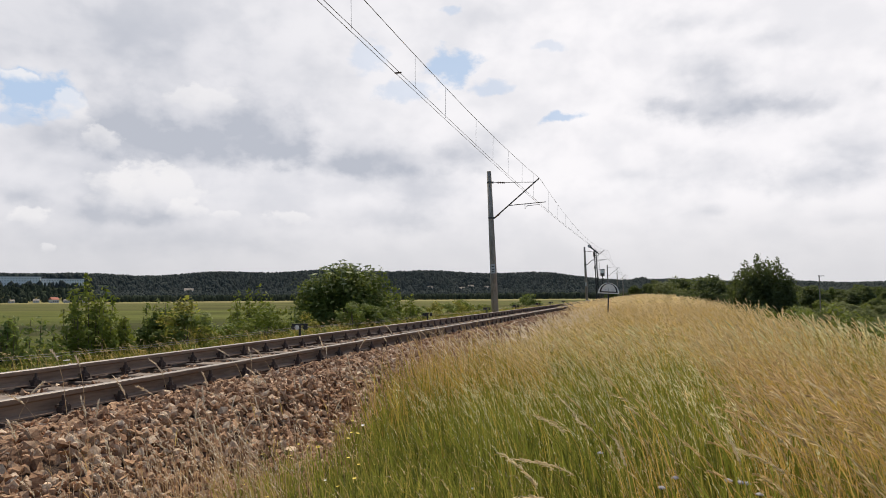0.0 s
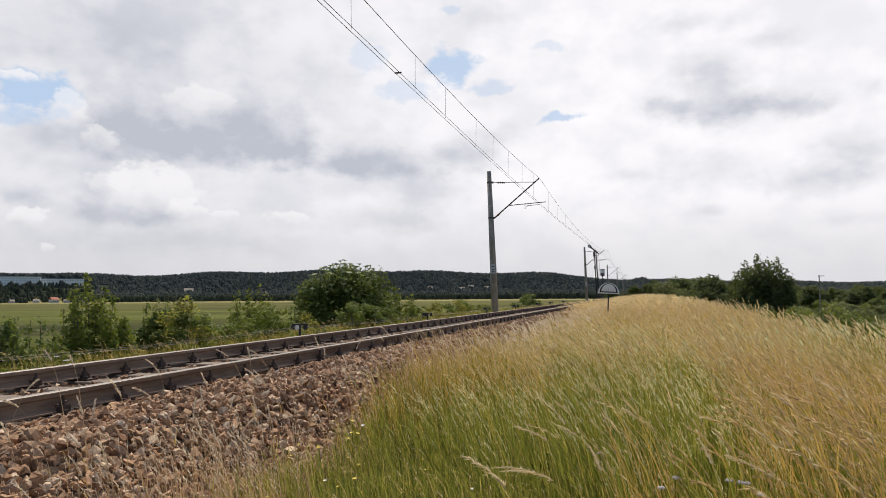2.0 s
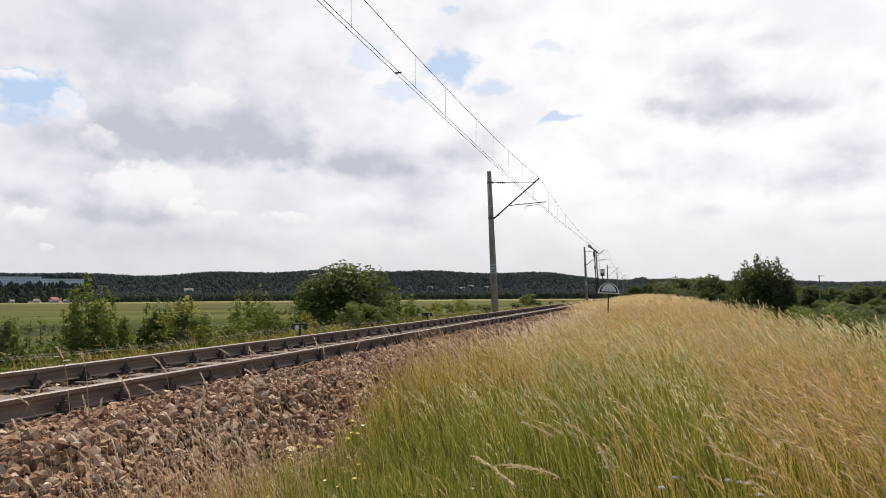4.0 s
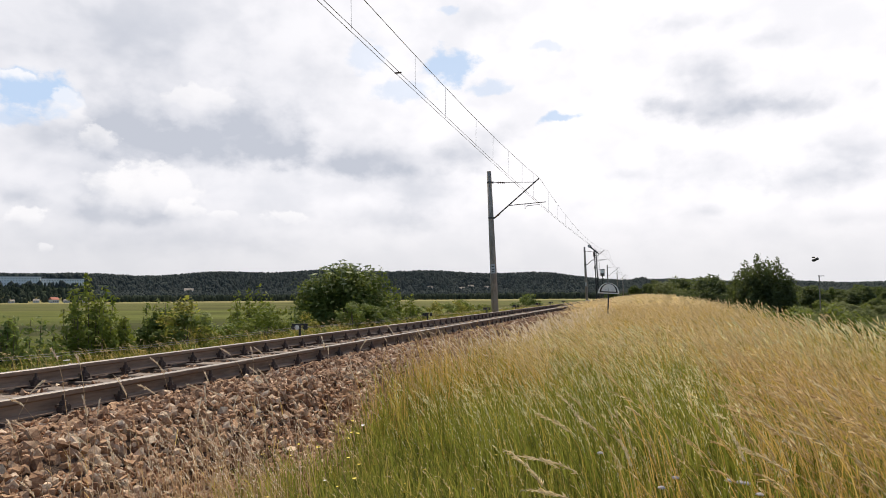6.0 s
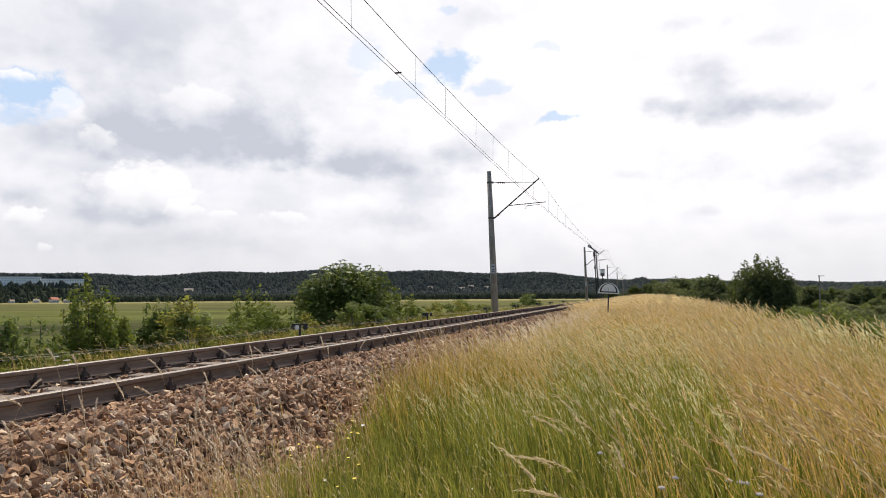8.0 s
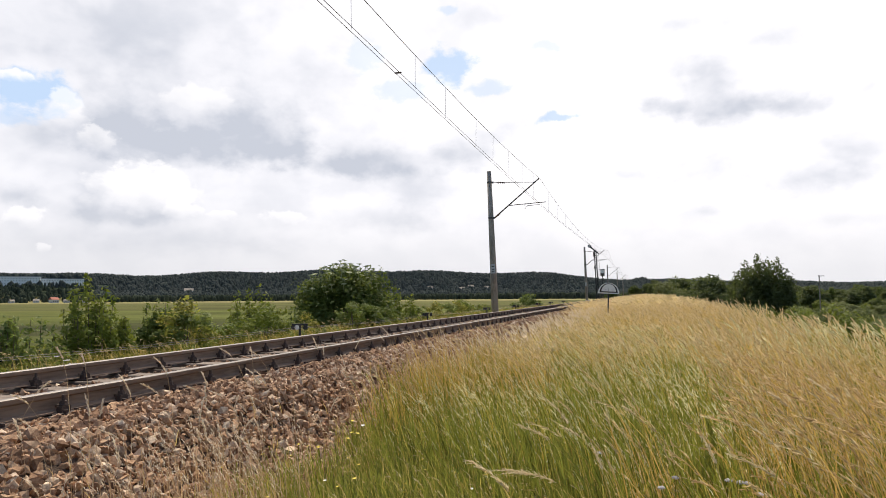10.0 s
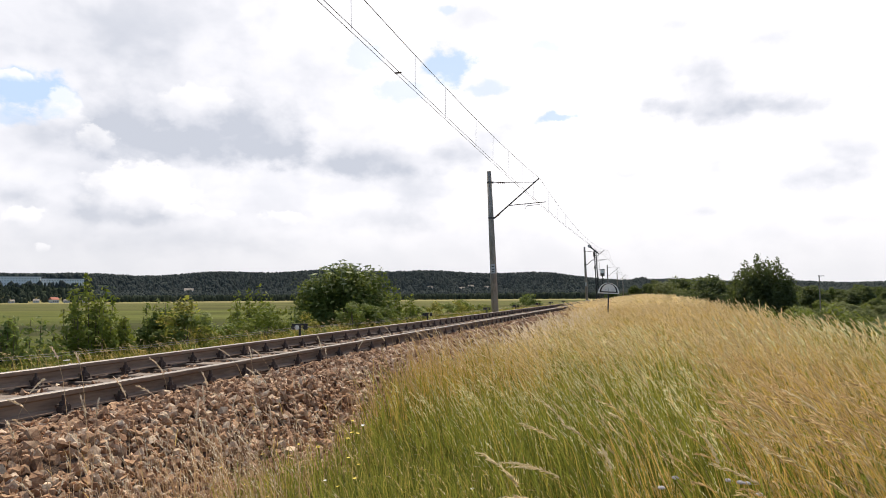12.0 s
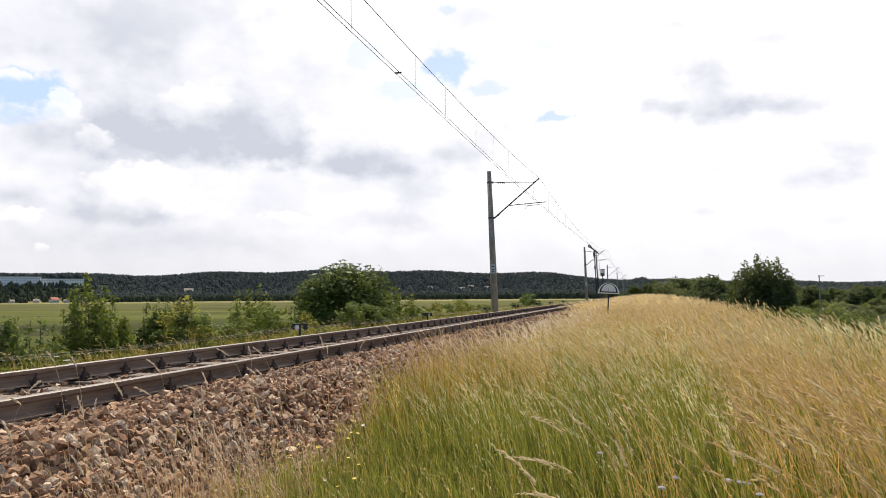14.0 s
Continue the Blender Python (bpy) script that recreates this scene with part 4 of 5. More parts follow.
def sky_backdrop():
    R, az0, az1, el0, el1 = 4400, -62, 30, -2, 38
    na, ne = 60, 30
    az, el = np.radians(np.linspace(az0, az1, na)), np.radians(np.linspace(el0, el1, ne))
    A, E = np.meshgrid(az, el)
    v = np.stack([np.sin(A) * np.cos(E), np.cos(A) * np.cos(E), np.sin(E)], -1).reshape(-1, 3) * R
    i = np.arange(na * ne).reshape(ne, na)
    f = np.stack([i[:-1, :-1], i[1:, :-1], i[1:, 1:], i[:-1, 1:]], -1).reshape(-1, 4)
    n = Nodes("cloudy_sky")
    ob = tagged(array_object("sky_backdrop", v, f, n.mat), "bright summer sky with broken grey and white clouds", "sky", kind="structure")
    uv = ob.data.uv_layers.new(name="angles")
    loop = np.zeros(len(ob.data.loops), dtype=np.int32)
    ob.data.loops.foreach_get("vertex_index", loop)
    ang = np.stack([np.degrees(A), np.degrees(E)], -1).reshape(-1, 2)
    uv.data.foreach_set("uv", ang[loop].astype(np.float32).ravel())
    p = n.coord("UV")
    flat = n.stretch(p, (0.7, 1.0, 1.0))
    warp = n.add("ShaderNodeTexNoise")
    n.set(warp.inputs["Vector"], flat)
    warp.inputs["Scale"].default_value, warp.inputs["Detail"].default_value, warp.inputs["Roughness"].default_value = 0.28, 6.0, 0.58
    off = n.add("ShaderNodeVectorMath", operation="MULTIPLY_ADD")
    n.set(off.inputs[0], warp.outputs["Color"])
    off.inputs[1].default_value, off.inputs[2].default_value = (2.0, 1.4, 0), (-1.0, -0.7, 0)
    moved = n.add("ShaderNodeVectorMath", operation="ADD")
    n.set(moved.inputs[0], p), n.set(moved.inputs[1], off.outputs[0])
    puff = n.add("ShaderNodeTexNoise")
    n.set(puff.inputs["Vector"], p)
    puff.inputs["Scale"].default_value, puff.inputs["Detail"].default_value, puff.inputs["Roughness"].default_value = 0.5, 5.0, 0.52
    curl = n.add("ShaderNodeVectorMath", operation="MULTIPLY_ADD")
    n.set(curl.inputs[0], puff.outputs["Color"])
    curl.inputs[1].default_value, curl.inputs[2].default_value = (1.7, 1.4, 0), (-0.85, -0.7, 0)
    billow = n.add("ShaderNodeVectorMath", operation="ADD")
    n.set(billow.inputs[0], moved.outputs[0]), n.set(billow.inputs[1], curl.outputs[0])

    ragged = n.math("MULTIPLY", n.math("SUBTRACT", n.noise(flat, 0.8, 7, 0.56), 0.5), 0.9)

    def blob(a, e, w, h, k, edge, based, jag):
        wide, tall = (1.2, 1.6) if based > 0 else (1.05, 1.2)
        m = n.add("ShaderNodeVectorMath", operation="SUBTRACT")
        n.set(m.inputs[0], billow.outputs[0])
        m.inputs[1].default_value = (a, e, 0)
        s = n.add("ShaderNodeVectorMath", operation="MULTIPLY")
        n.set(s.inputs[0], m.outputs[0])
        s.inputs[1].default_value = (1 / (w * wide), 1 / (h * tall), 0)
        ln = n.add("ShaderNodeVectorMath", operation="LENGTH")
        n.set(ln.inputs[0], s.outputs[0])
        v = n.range(n.math("MULTIPLY_ADD", ragged, jag, ln.outputs["Value"]), *edge)
        part_y = n.add("ShaderNodeSeparateXYZ")
        n.set(part_y.inputs[0], s.outputs[0])
        if based > 0:
            v = n.math("MULTIPLY", v, n.range(part_y.outputs[1], 1.2, -0.5, 0.5, 1.0))
        if based < 0:
            v = n.math("MULTIPLY", v, n.range(part_y.outputs[1], -0.9, 0.5, 0.15, 1.0))
        return n.math("MULTIPLY", v, k)

    def total(rows, edge, jag, based=0):
        out = 0.0
        for row in rows:
            v = blob(*row, edge, based, jag)
            out = n.math("MULTIPLY_ADD", v, n.math("SUBTRACT", 1.0, out), out)
        return out
    base = n.noise(flat, 0.16, 4, 0.5, 0.3)
    small = n.noise(flat, 0.5, 3, 0.5)
    thin = n.range(n.math("ADD", n.math("MULTIPLY", base, 0.7), n.math("MULTIPLY", small, 0.3)), 0.40, 0.64)
    sepuv = n.add("ShaderNodeSeparateXYZ")
    n.set(sepuv.inputs[0], p)
    low = n.range(sepuv.outputs[1], 9.0, 1.0)
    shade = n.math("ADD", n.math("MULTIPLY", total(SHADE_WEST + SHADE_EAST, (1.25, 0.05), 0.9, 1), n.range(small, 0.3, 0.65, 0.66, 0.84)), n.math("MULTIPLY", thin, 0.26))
    shade = n.math("ADD", shade, n.range(sepuv.outputs[0], -4.0, -44.0, 0.09, 0.42), clamp=True)
    c = n.mix(shade, (1.16, 1.13, 1.15), (0.575, 0.605, 0.685))
    c = n.mix(n.math("MULTIPLY", low, 0.7), c, (0.74, 0.735, 0.76))
    c = n.mix(total(BLUE, (1.15, 0.5), 2.2), c, (0.53, 0.69, 0.93))
    c = n.mix(total(WHITE, (1.12, 0.72), 2.4, -1), c, (1.04, 1.02, 1.03))
    em = n.add("ShaderNodeEmission")
    n.set(em.inputs[0], c)
    n.tree.links.new(em.outputs[0], n.out.inputs[0])
    return ob


backdrop = sky_backdrop()


# ---- grass ----
WIND = np.array([-0.96, -0.28])
KNOTS = (0.0, 0.4, 0.72, 0.88)


def along(base, h, lean, drift, t, nod=0.0):
    """Points on bent stems: leaning with the wind, the top nodding over."""
    out = base.copy()
    over = np.clip((t - 0.74) / 0.26, 0, 1.2)
    out[:, :2] += drift * (h * (lean * (0.45 * t + 0.55 * t ** 2.6) + nod * 0.17 * over ** 1.7))[:, None]
    out[:, 2] += h * (t * (1 - 0.22 * np.minimum(lean, 1.4) * t ** 1.5) - nod * 0.12 * over ** 2.2)
    return out


def strips(base, h, lean, drift, width, rng, nod=0.0):
    """Tapered curved blades: arrays of vertices, quads and end triangles."""
    n, levels = len(h), len(KNOTS)
    side = rng.uniform(0, 2 * math.pi, n)
    s = np.stack([np.cos(side), np.sin(side), np.zeros(n)], -1) * (np.asarray(width) / 2 * np.ones(n))[:, None]
    rows = []
    for t in KNOTS:
        c = along(base, h, lean, drift, np.full(n, t), nod)
        rows += [c - s * (1 - 0.55 * t), c + s * (1 - 0.55 * t)]
    rows.append(along(base, h, lean, drift, np.ones(n), nod))
    v = np.stack(rows, 1)
    o = (2 * levels + 1) * np.arange(n)[:, None]
    quads = np.concatenate([o + np.array([[2 * k, 2 * k + 1, 2 * k + 3, 2 * k + 2]]) for k in range(levels - 1)])
    tris = o + np.array([[2 * levels - 2, 2 * levels - 1, 2 * levels]])
    return v.reshape(-1, 3), quads, tris


def heads(base, h, lean, drift, count, length, size, rng, nod, loose=0.24):
    """Seed heads: small pointed spikelets along the top of each stem."""
    n = len(h)
    t = 1.0 - (rng.uniform(0, 1, (n, count)) ** 0.8) * (length / h)[:, None]
    idx = np.repeat(np.arange(n), count)
    tt = t.ravel()
    c = along(base[idx], h[idx], lean[idx], drift[idx], tt, nod[idx])
    up = along(base[idx], h[idx], lean[idx], drift[idx], tt + 0.05, nod[idx]) - c
    up /= np.linalg.norm(up, axis=1, keepdims=True) + 1e-9
    d = up + rng.normal(0, loose, up.shape)
    d /= np.linalg.norm(d, axis=1, keepdims=True)
    s = np.cross(d, rng.normal(size=d.shape))
    s /= np.linalg.norm(s, axis=1, keepdims=True) + 1e-9
    ln = size * rng.uniform(0.7, 1.3, (len(c), 1)) * np.clip(h / h.mean(), 0.7, 1.5)[idx][:, None]
    s *= size * 0.10
    v = np.stack([c, c + d * ln * 0.45 + s, c + d * ln, c + d * ln * 0.45 - s], 1)
    return v.reshape(-1, 3), np.arange(4 * len(c)).reshape(-1, 4)


def grass(name, blades, stems, rng, parent=None, spikes=8, spike=0.024, thick=1.0, mats=None, leans=(0.1, 0.5), nods=(0.3, 1.4), loose=0.24):
    """blades, stems: (base, heights). One mesh with green blades, straw stems and seed heads."""
    V, Q, T, SQ, ST, o = [], [], [], [], [], 0
    for slot, (base, h) in enumerate((blades, stems)):
        n = len(h)
        if not n:
            continue
        turn = rng.normal(0, 0.6 if slot else 1.3, n)
        c, s = np.cos(turn), np.sin(turn)
        drift = np.stack([WIND[0] * c - WIND[1] * s, WIND[0] * s + WIND[1] * c], -1)
        lean = rng.uniform(*leans, n) if slot else rng.uniform(0.0, 0.4, n)
        nod = rng.uniform(*nods, n)
        v, q, t = strips(base, h, lean, drift, thick * (0.0036 if slot else 0.0065), rng, nod)
        V.append(v), Q.append(q + o), T.append(t + o), SQ.append(np.full(len(q), slot)), ST.append(np.full(len(t), slot))
        o += len(v)
        if slot:
            v, q = heads(base, h, lean, drift, spikes, np.minimum(rng.uniform(0.1, 0.22, n), h * 0.4), spike, rng, nod, loose)
            V.append(v), Q.append(q + o), SQ.append(np.full(len(q), 2))
            o += len(v)
    return array_object(name, np.concatenate(V), [np.concatenate(Q), np.concatenate(T)], mats or [M_BLADE, M_STRAW, M_HEAD], np.concatenate(SQ + ST), parent)


def ground_points(n, x0, x1, y0, y1, rng, power=1.0):
    x, y = rng.uniform(x0, x1, n), y0 + (y1 - y0) * rng.uniform(0, 1, n) ** power
    return np.stack([x, y, ground_z(x, y) - 0.02], -1)


rng_g = np.random.default_rng(17)


def meadow(name, label, nb, ns, x0, x1, y0, y1, hb, hs, spikes, spike, thick, power=1.0, mats=None):
    b, s = ground_points(nb, x0, x1, y0, y1, rng_g, power), ground_points(ns, x0, x1, y0, y1, rng_g, power)
    return tagged(grass(name, (b, rng_g.uniform(*hb, nb)), (s, hs[0] + (hs[1] - hs[0]) * rng_g.uniform(0, 1, ns) ** 1.6), rng_g, None, spikes, spike, thick, mats), label, "grass", kind="stuff")


bank_grass = meadow("bank_grass", "tall golden meadow grass with green undergrowth on the bank", 16000, 2500, -2.3, 3.6, 7.5, 30, (0.25, 0.6), (0.5, 0.95), 8, 0.04, 1.6, 1.2, [M_GREEN, M_STRAW, M_HEAD])
ridge_grass = meadow("ridge_grass", "dense pale golden grass swaying along the bank", 6000, 500, -2.4, 3.6, 16, 34, (0.25, 0.6), (0.5, 0.9), 6, 0.05, 2.4, 1.0)
meadow("far_bank_grass", "golden grass along the track", 6000, 15000, -3.0, 3.8, 30, 150, (0.3, 0.6), (0.4, 1.1), 4, 0.16, 6.0, 1.4, [M_STRAW, M_STRAW, M_FAR_HEAD])
meadow("slope_grass", "green rank grass and herbs on the slope", 22000, 2500, 2.8, 11, 5, 60, (0.4, 0.9), (0.6, 1.0), 5, 0.04, 2.6, 1.6, [M_GREEN, M_STRAW, M_HEAD])
meadow("verge_grass", "mixed green and dry weeds beyond the track", 30000, 5000, -13, -7.3, 5, 70, (0.2, 0.7), (0.4, 0.9), 5, 0.035, 2.2, 1.6)
meadow("short_grass", "short green grass and herbs at the foot of the ballast", 13000, 1100, -2.45, 2.6, 2.4, 9.5, (0.12, 0.34), (0.25, 0.45), 6, 0.02, 1.0, 1.0, [M_GREEN, M_STRAW, M_HEAD])


def disc(n, radius):
    r, a = radius * np.sqrt(rng_g.uniform(0, 1, n)), rng_g.uniform(0, 6.28, n)
    return np.stack([r * np.cos(a), r * np.sin(a), np.zeros(n)], -1)


# kinds of tuft: blades, stems, blade heights, stem heights, spikelets, their length, thickness, lean, nod, looseness, materials
GOLD, GREEN, BROWN, SHORT, DRY, EDGE = range(6)


def tuft_kinds():
    spec = {
        GOLD: (80, 40, (0.2, 0.6), (0.42, 1.02), 22, 0.024, 1.7, (0.08, 0.36), (0.0, 0.42), 0.15, [M_BLADE, M_AMBER, M_HEAD]),
        GREEN: (150, 24, (0.2, 0.66), (0.42, 0.88), 16, 0.022, 1.5, (0.02, 0.26), (0.0, 0.5), 0.18, [M_GREEN, M_BLADE, M_PALE]),
        BROWN: (90, 38, (0.2, 0.6), (0.42, 1.02), 28, 0.023, 1.6, (0.15, 0.45), (0.1, 0.6), 0.2, [M_GREEN, M_AMBER, M_TAN]),
        SHORT: (170, 7, (0.12, 0.44), (0.3, 0.55), 9, 0.016, 1.2, (0.05, 0.4), (0.1, 0.9), 0.25, [M_GREEN, M_STRAW, M_HEAD]),
        DRY: (8, 24, (0.25, 0.6), (0.35, 0.9), 16, 0.017, 1.1, (0.05, 0.3), (0.0, 0.5), 0.25, [M_DRY, M_DRY, M_STALK]),
        EDGE: (80, 46, (0.3, 0.75), (0.45, 1.0), 12, 0.02, 1.4, (0.0, 0.2), (0.0, 0.5), 0.18, [M_BLADE, M_AMBER, M_DRY]),
    }
    kinds = {}
    for k, (nb, ns, hb, hs, spikes, spike, thick, leans, nods, loose, mats) in spec.items():
        kinds[k] = [grass("tuft", (disc(nb, 0.3), rng_g.uniform(*hb, nb)), (disc(ns, 0.3), hs[0] + (hs[1] - hs[0]) * rng_g.uniform(0, 1, ns) ** 1.7), rng_g, bank_grass, spikes, spike, thick, mats, leans, nods, loose) for i in range(3)]
    return kinds


def swath_kinds():
    """Wider swaths of grass for the ridge of the bank: golden, greenish and upright beside the ballast."""
    kinds = {}
    for k, leans, mats in ((GOLD, (0.1, 0.4), [M_BLADE, M_AMBER, M_FAR_HEAD]), (GREEN, (0.1, 0.35), [M_GREEN, M_BLADE, M_PALE]), (EDGE, (0.0, 0.25), [M_BLADE, M_STRAW, M_STALK])):
        kinds[k] = []
        for i in range(3):
            nb, ns = 80, 66
            kinds[k].append(grass("swath", (disc(nb, 0.62), rng_g.uniform(0.25, 0.6, nb)), (disc(ns, 0.62), 0.36 + 0.74 * rng_g.uniform(0, 1, ns) ** 2.0), rng_g, ridge_grass, 12, 0.055, 2.8, mats, leans, (0.0, 0.4), 0.13))
    return kinds


def stalk_kinds():
    return [grass("stalk", (np.zeros((1, 3)), np.array([0.22])), (np.zeros((1, 3)), np.array([0.8 + 0.03 * k])), rng_g, bank_grass, 90, 0.026, 1.2, [M_STRAW, M_DRY, M_STALK], (0.08, 0.35), (0.0, 0.5), 0.18) for k in range(5)]


def foxtail_kinds():
    """Stout arching stems with thick bleached heads."""
    return [grass("foxtail", (np.zeros((2, 3)), np.array([0.4, 0.5])), (np.zeros((1, 3)), np.array([0.95 + 0.04 * k])), rng_g, bank_grass, 110, 0.022, 1.5, [M_BLADE, M_STRAW, M_BLEACHED], (0.15, 0.4), (0.3, 0.75), 0.26) for k in range(4)]


swaying = []


def flowers():
    def flower(petal, label, h, r):
        f = tagged(new("wild_flower"), label, "flower", "flowers in the grass")
        bm = bmesh.new()
        tube(bm, [(0, 0, 0), (0.01, 0, h * 0.5), (0, 0.01, h)], 0.003, 4)
        part("stem", bm, M_GREEN, f)
        bm = bmesh.new()
        for k in range(7):
            a = 2 * math.pi * k / 7
            d, q = Vector((math.cos(a), math.sin(a), 0.35)), Vector((-math.sin(a), math.cos(a), 0))
            c = Vector((0, 0.01, h))
            bm.faces.new([bm.verts.new(p) for p in (c, c + d * r * 0.6 - q * r * 0.3, c + d * r, c + d * r * 0.6 + q * r * 0.3)])
        part("petals", bm, petal, f)
        return f
    kinds = [flower(M_FLOWER, "small yellow flower on a thin green stem", 0.25, 0.016), flower(M_UMBEL, "small whitish flower head in the grass", 0.28, 0.014)]
    for i in range(70):
        yellow = i % 6 != 3
        x, y = rng_g.uniform(-2.6, -0.6) if yellow else rng_g.uniform(-2.4, 1.2), rng_g.uniform(3.0, 6.6)
        ob = kinds[0 if yellow else 1]
        if i not in (0, 3):
            ob = copy_thing(ob, pose(0, 0, 0))
        s = rng_g.uniform(0.7, 1.2)
        ob.location, ob.rotation_euler, ob.scale = (x, y, float(ground_z(x, y)) - 0.02), (rng_g.uniform(-0.25, 0.25), rng_g.uniform(-0.3, 0.1), rng_g.uniform(0, 6)), (s,) * 3


def meadow_heads():
    """Pale lilac scabious heads near by, and white umbels beyond the far rail."""
    first = None
    for x, y, z in ((0.33, 2.95, -0.07), (0.37, 3.02, -0.09), (0.42, 2.98, -0.12), (0.30, 3.1, -0.10), (0.06, 3.1, -0.14), (0.11, 3.2, -0.12), (-0.22, 3.6, -0.13), (-9.0, 9.1, -0.34), (-9.1, 9.3, -0.42), (-8.9, 9.0, -0.48), (-9.4, 9.2, -0.3), (-8.7, 9.2, -0.5)):
        foot = float(ground_z(x, y)) - 0.02
        if first is None:
            first = tagged(new("scabious"), "pale lilac-white round flower head on a tall stem", "flower", "pale flowers")
            bm = bmesh.new()
            tube(bm, [(0, 0, 0), (0.02, 0.01, 0.25), (0, 0, 0.5)], 0.003, 5)
            part("stem", bm, M_GREEN, first)
            bm = bmesh.new()
            for k in range(34):
                a, q = k * 2.4, 0.0034 * math.sqrt(k)
                bmesh.ops.create_icosphere(bm, subdivisions=1, radius=0.0042, matrix=Matrix.Translation((q * math.cos(a), q * math.sin(a), 0.5 + 0.012 - 14 * q * q)))
            part("flower_head", bm, M_LILAC, first)
            ob = first
        else:
            ob = copy_thing(first, pose(0, 0, 0))
        k = (z - foot) / 0.5
        wide = 2.4 if x < -5 else 0.72
        ob.location, ob.rotation_euler, ob.scale = (x, y, foot), (0.03, -0.03, x * 9), (wide, wide, k)


flowers(), meadow_heads()


def plant_tufts():
    kinds, spots, used = tuft_kinds(), [], set()

    def put(name, stock, parent, x, y, z, turn, scale, k):
        key = stock.data.name
        ob = stock if key not in used else new(name, stock.data)
        used.add(key)
        ob.parent, ob.scale = parent, scale
        swaying.append((ob, x, y, z, turn, k))

    for i in range(6000):
        y = 2.2 + 7.6 * rng_g.uniform(0, 1) ** 0.85
        x = rng_g.uniform(-2.3, 3.4)
        if x > 0.30 * y + 0.7 or any((x - a) ** 2 + (y - b) ** 2 < 0.056 for a, b in spots):
            continue
        spots.append((x, y))
        if len(spots) == 286:
            break
    for x, y in spots:
        patch = noise.noise((x * 0.7 + 3.1, y * 0.45, 0.7)) + rng_g.uniform(-0.3, 0.3)
        if x < -1.7 and y > 5.4 and x > -0.365 * y:
            k = EDGE
        elif x < -0.75 - 0.75 * (y - 4) + rng_g.uniform(-0.25, 0.25):
            k = SHORT if x > -1.9 or patch < 0.1 else DRY
        elif x < 0.35 + 0.06 * y + 0.5 * patch and y < 9.0 + patch * 2:
            k = GREEN if patch < 0.28 else GOLD
        else:
            k = BROWN if patch > -0.05 and y < 6.5 else GREEN if patch < -0.42 else GOLD
        s = rng_g.uniform(0.85, 1.12) * (1.0 if k == EDGE else 0.84 + 0.16 * min(max((x + 1.5) / 2, 0), 1))
        put("tuft", kinds[k][int(rng_g.integers(3))], bank_grass, x, y, max(float(ground_z(x, y)), ballast_z(x)) - 0.02, rng_g.uniform(-28, 28), (1, 1, s), 1.0)
    for i in range(42):
        # dry tufts at the foot of the ballast, and along its shoulder further on
        x, y = (rng_g.uniform(-2.9, -2.1), rng_g.uniform(2.4, 4.2)) if i < 12 else (rng_g.uniform(-3.0, -2.4), rng_g.uniform(6.3, 15.0))
        put("tuft", kinds[DRY][i % 3], bank_grass if i < 12 else ridge_grass, x, y, max(float(ground_z(x, y)), ballast_z(x)) - 0.02, rng_g.uniform(-80, 80), (0.9, 0.9, rng_g.uniform(0.55, 0.85)), 1.0)
    swaths, spots = swath_kinds(), []
    for i in range(9000):
        x, y = rng_g.uniform(-2.4, 3.7), 8.6 + 23.4 * rng_g.uniform(0, 1) ** 1.15
        if any((x - a) ** 2 + (y - b) ** 2 < 0.3 for a, b in spots):
            continue
        spots.append((x, y))
        if len(spots) == 230:
            break
    for x, y in spots:
        patch = noise.noise((x * 0.5 + 1.1, y * 0.2, 2.7)) + rng_g.uniform(-0.25, 0.25)
        k = EDGE if x < -1.5 else GREEN if patch - 0.05 * (y - 9) + 0.25 * (abs(x + 0.2) < 0.9) > 0.28 else GOLD
        put("swath", swaths[k][int(rng_g.integers(3))], ridge_grass, x, y, max(float(ground_z(x, y)), ballast_z(x)) - 0.03, rng_g.uniform(-25, 25), (1, 1, rng_g.uniform(0.85, 1.1) * (0.74 if x < -1.5 else 0.82 + 0.18 * min(max(x + 0.8, 0) / 1.6, 1))), 0.8)
    stalks = stalk_kinds()
    for i in range(82):
        y, x = (rng_g.uniform(2.7, 5.2), rng_g.uniform(-3.2, -2.45)) if i < 40 else (rng_g.uniform(5.2, 12), rng_g.uniform(-3.2, -2.5))
        put("stalk", stalks[i % 5], bank_grass, x, y, ballast_z(x) - 0.03, rng_g.uniform(-70, 70), (1, 1, rng_g.uniform(0.6, 0.95)), 1.5)
    tails = foxtail_kinds()
    for i in range(16):
        y = rng_g.uniform(2.0, 4.0)
        x = rng_g.uniform(-0.35, 0.31 * y + 0.35)
        put("foxtail", tails[i % 4], bank_grass, x, y, float(ground_z(x, y)) - 0.02, rng_g.uniform(-40, 40), (1, 1, rng_g.uniform(0.75, 1.02)), 1.3)


plant_tufts()


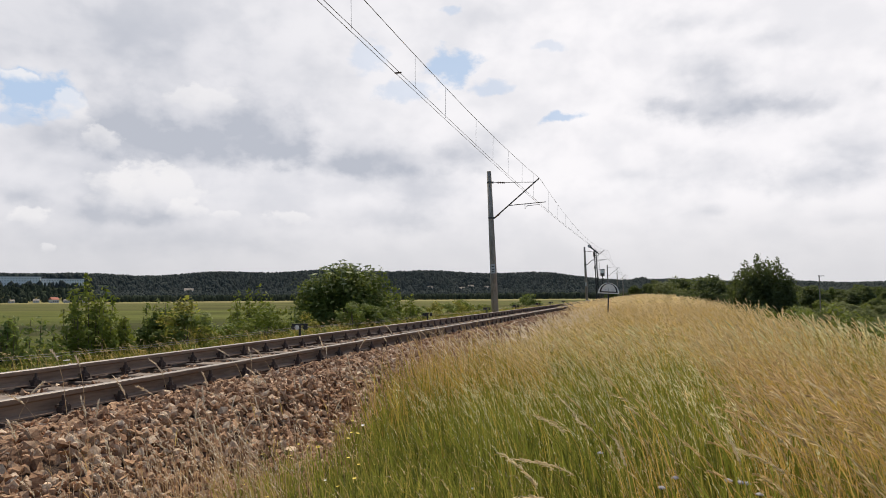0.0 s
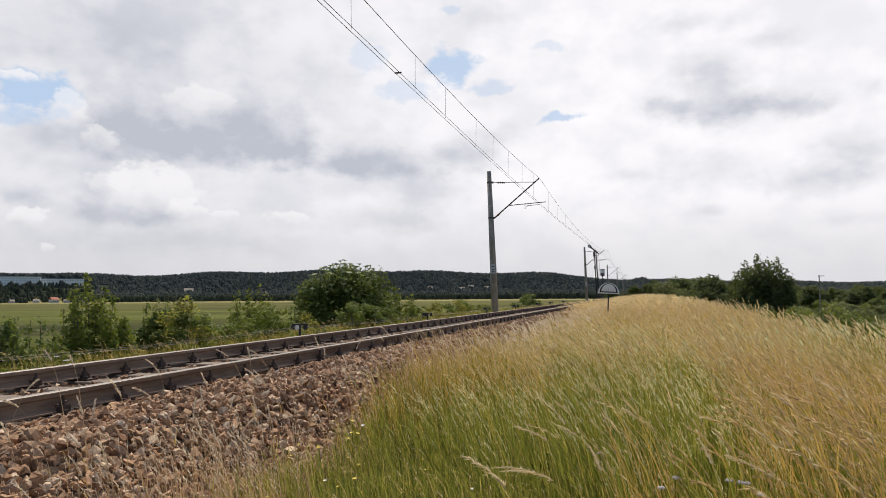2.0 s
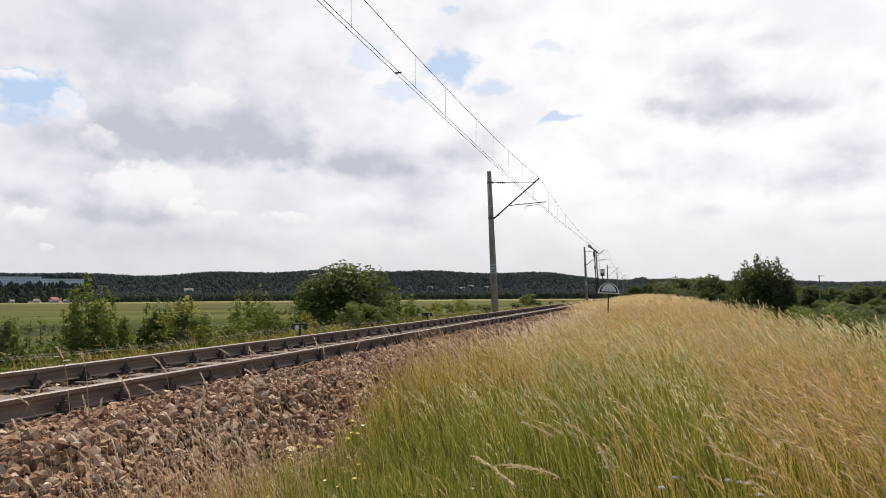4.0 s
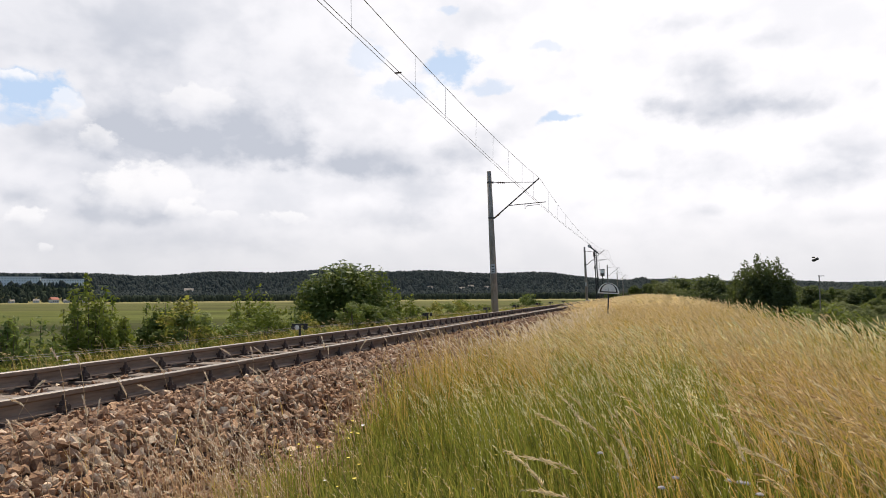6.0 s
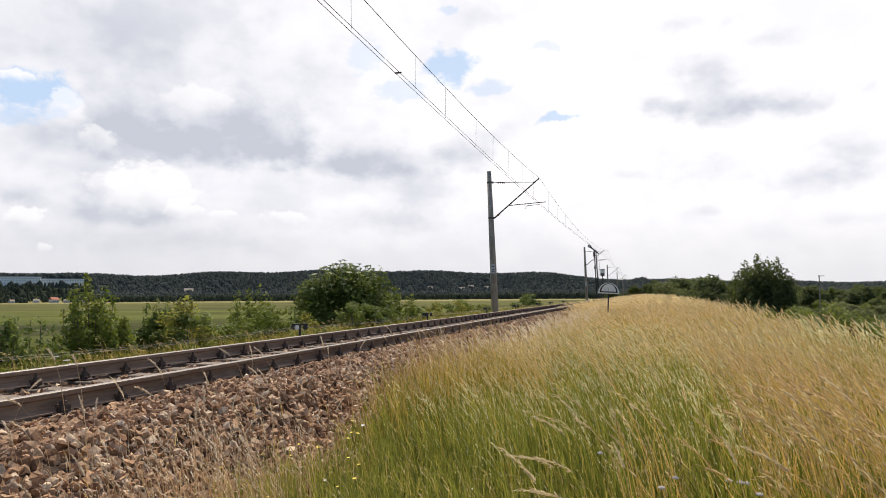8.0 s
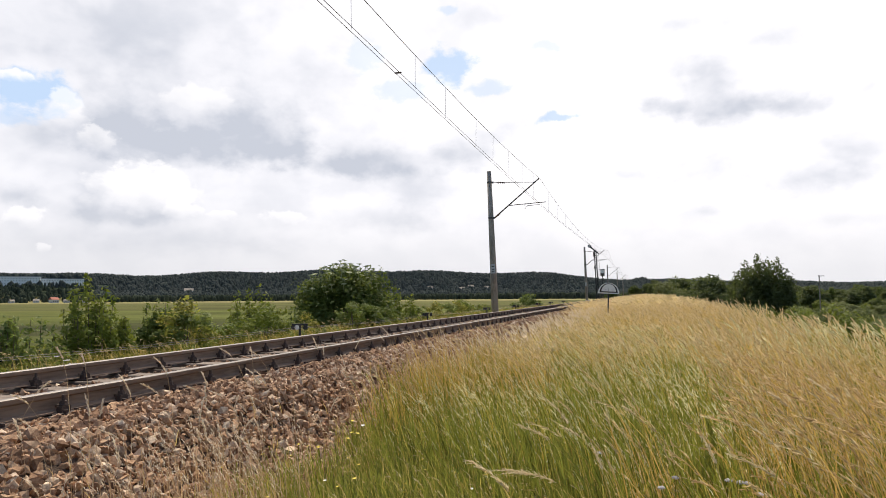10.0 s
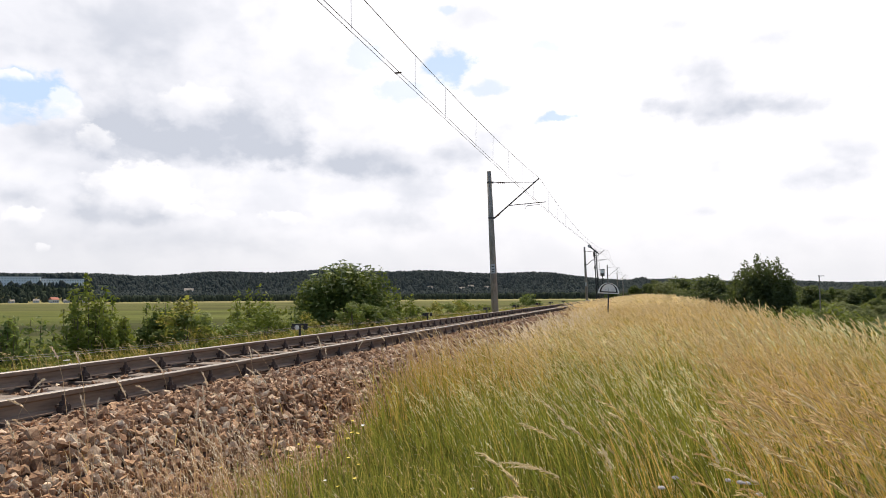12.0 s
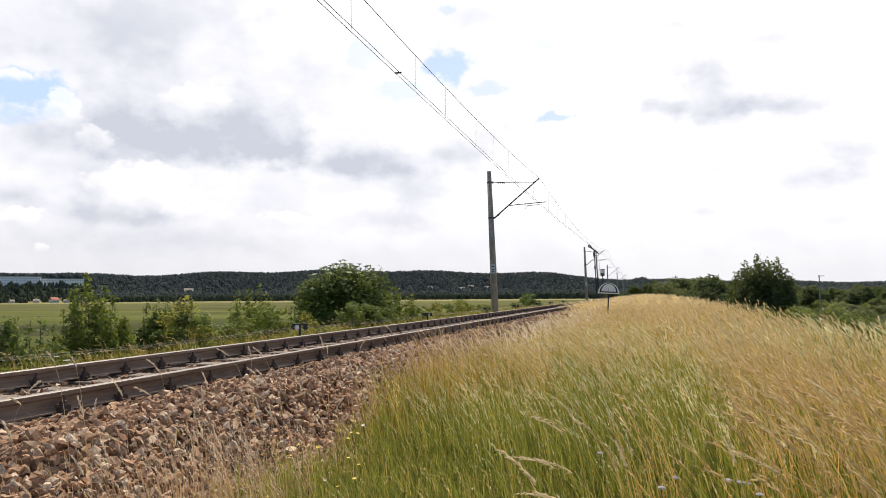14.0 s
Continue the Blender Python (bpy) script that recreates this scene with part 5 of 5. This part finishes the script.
def sway():
    """Gusts run over the grass from the right."""
    for ob, x, y, z, turn, k in swaying:
        p = 0.8 * x + 0.45 * y + 0.3 * math.sin(turn)
        rows = []
        for i in range(29):
            t = 0.5 * i
            gust = 0.5 + 0.5 * math.sin(0.62 * t + 0.35 * x + 0.2 * y)
            w = 0.45 + 0.55 * min(max((x + 2) / 3, 0), 1)
            a = (-0.5 - 3.5 * gust) * w + (1.2 + 2.0 * gust) * w * math.sin(2.3 * t + p) + 0.9 * math.sin(4.1 * t + 2.1 * p)
            b = 1.1 * math.sin(1.9 * t + 1.7 * p)
            rows.append((t, pose(x, y, z, b * k, a * k, 0) @ pose(0, 0, 0, 0, 0, turn)))
        walk(ob, rows)


# ---- passing insect ----
def insect():
    """A bumblebee-sized insect that flies up out of the grass and away past the camera."""
    b = tagged(new("flying_insect"), "small dark flying insect with blurred wings", "insect")
    for name, c, size in (("abdomen", (-0.004, 0, 0), (0.0052, 0.0032, 0.0032)), ("thorax", (0.0015, 0, 0.0008), (0.003, 0.0028, 0.0028)), ("head", (0.0048, 0, 0), (0.0017, 0.0019, 0.0017))):
        bm = bmesh.new()
        bmesh.ops.create_uvsphere(bm, u_segments=12, v_segments=8, radius=1.0, matrix=Matrix.Translation(c) @ Matrix.Diagonal((*size, 1)))
        part(name, bm, M_BLACK, b, smooth=True)
    for s in (-1, 1):
        bm = bmesh.new()
        pts = [(0.001, s * 0.002, 0.003), (0.003, s * 0.008, 0.0055), (-0.001, s * 0.0105, 0.006), (-0.003, s * 0.006, 0.004)]
        f = bm.faces.new([bm.verts.new(p) for p in pts])
        bmesh.ops.solidify(bm, geom=[f], thickness=0.0002)
        part("wing", bm, M_STEEL, b)
    return b


bee = insect()


def motions():
    """The clouds drift and the grass sways in the wind."""
    walk(backdrop, [(0.0, pose(0, 0, 0, 0, 0, -0.2)), (14.0, pose(0, 0, 0, 0, 0, 0.22))])
    sway()
    walk(bee, [(0.0, pose(0.05, 4.9, -0.35)), (5.5, pose(0.05, 4.9, -0.35)), (5.7, pose(*BEE[0], 0, -10, -30)), (5.8, pose(*BEE[1], 0, -10, -35)), (5.9, pose(*BEE[2], 0, -12, -40)),
               (6.0, pose(*BEE[3], 0, -12, -45)), (6.1, pose(*BEE[4], 0, -12, -45)), (6.5, pose(3.2, -1.2, 0.6, 0, 0, -45)), (14.0, pose(9.0, -22.0, 0.2, 0, 0, -45))])


BEE = [(-0.272, 4.518, 0.611), (-0.019, 3.333, 0.702), (0.230, 2.359, 0.724), (0.341, 1.555, 0.747), (0.407, 1.156, 0.764)]
motions()
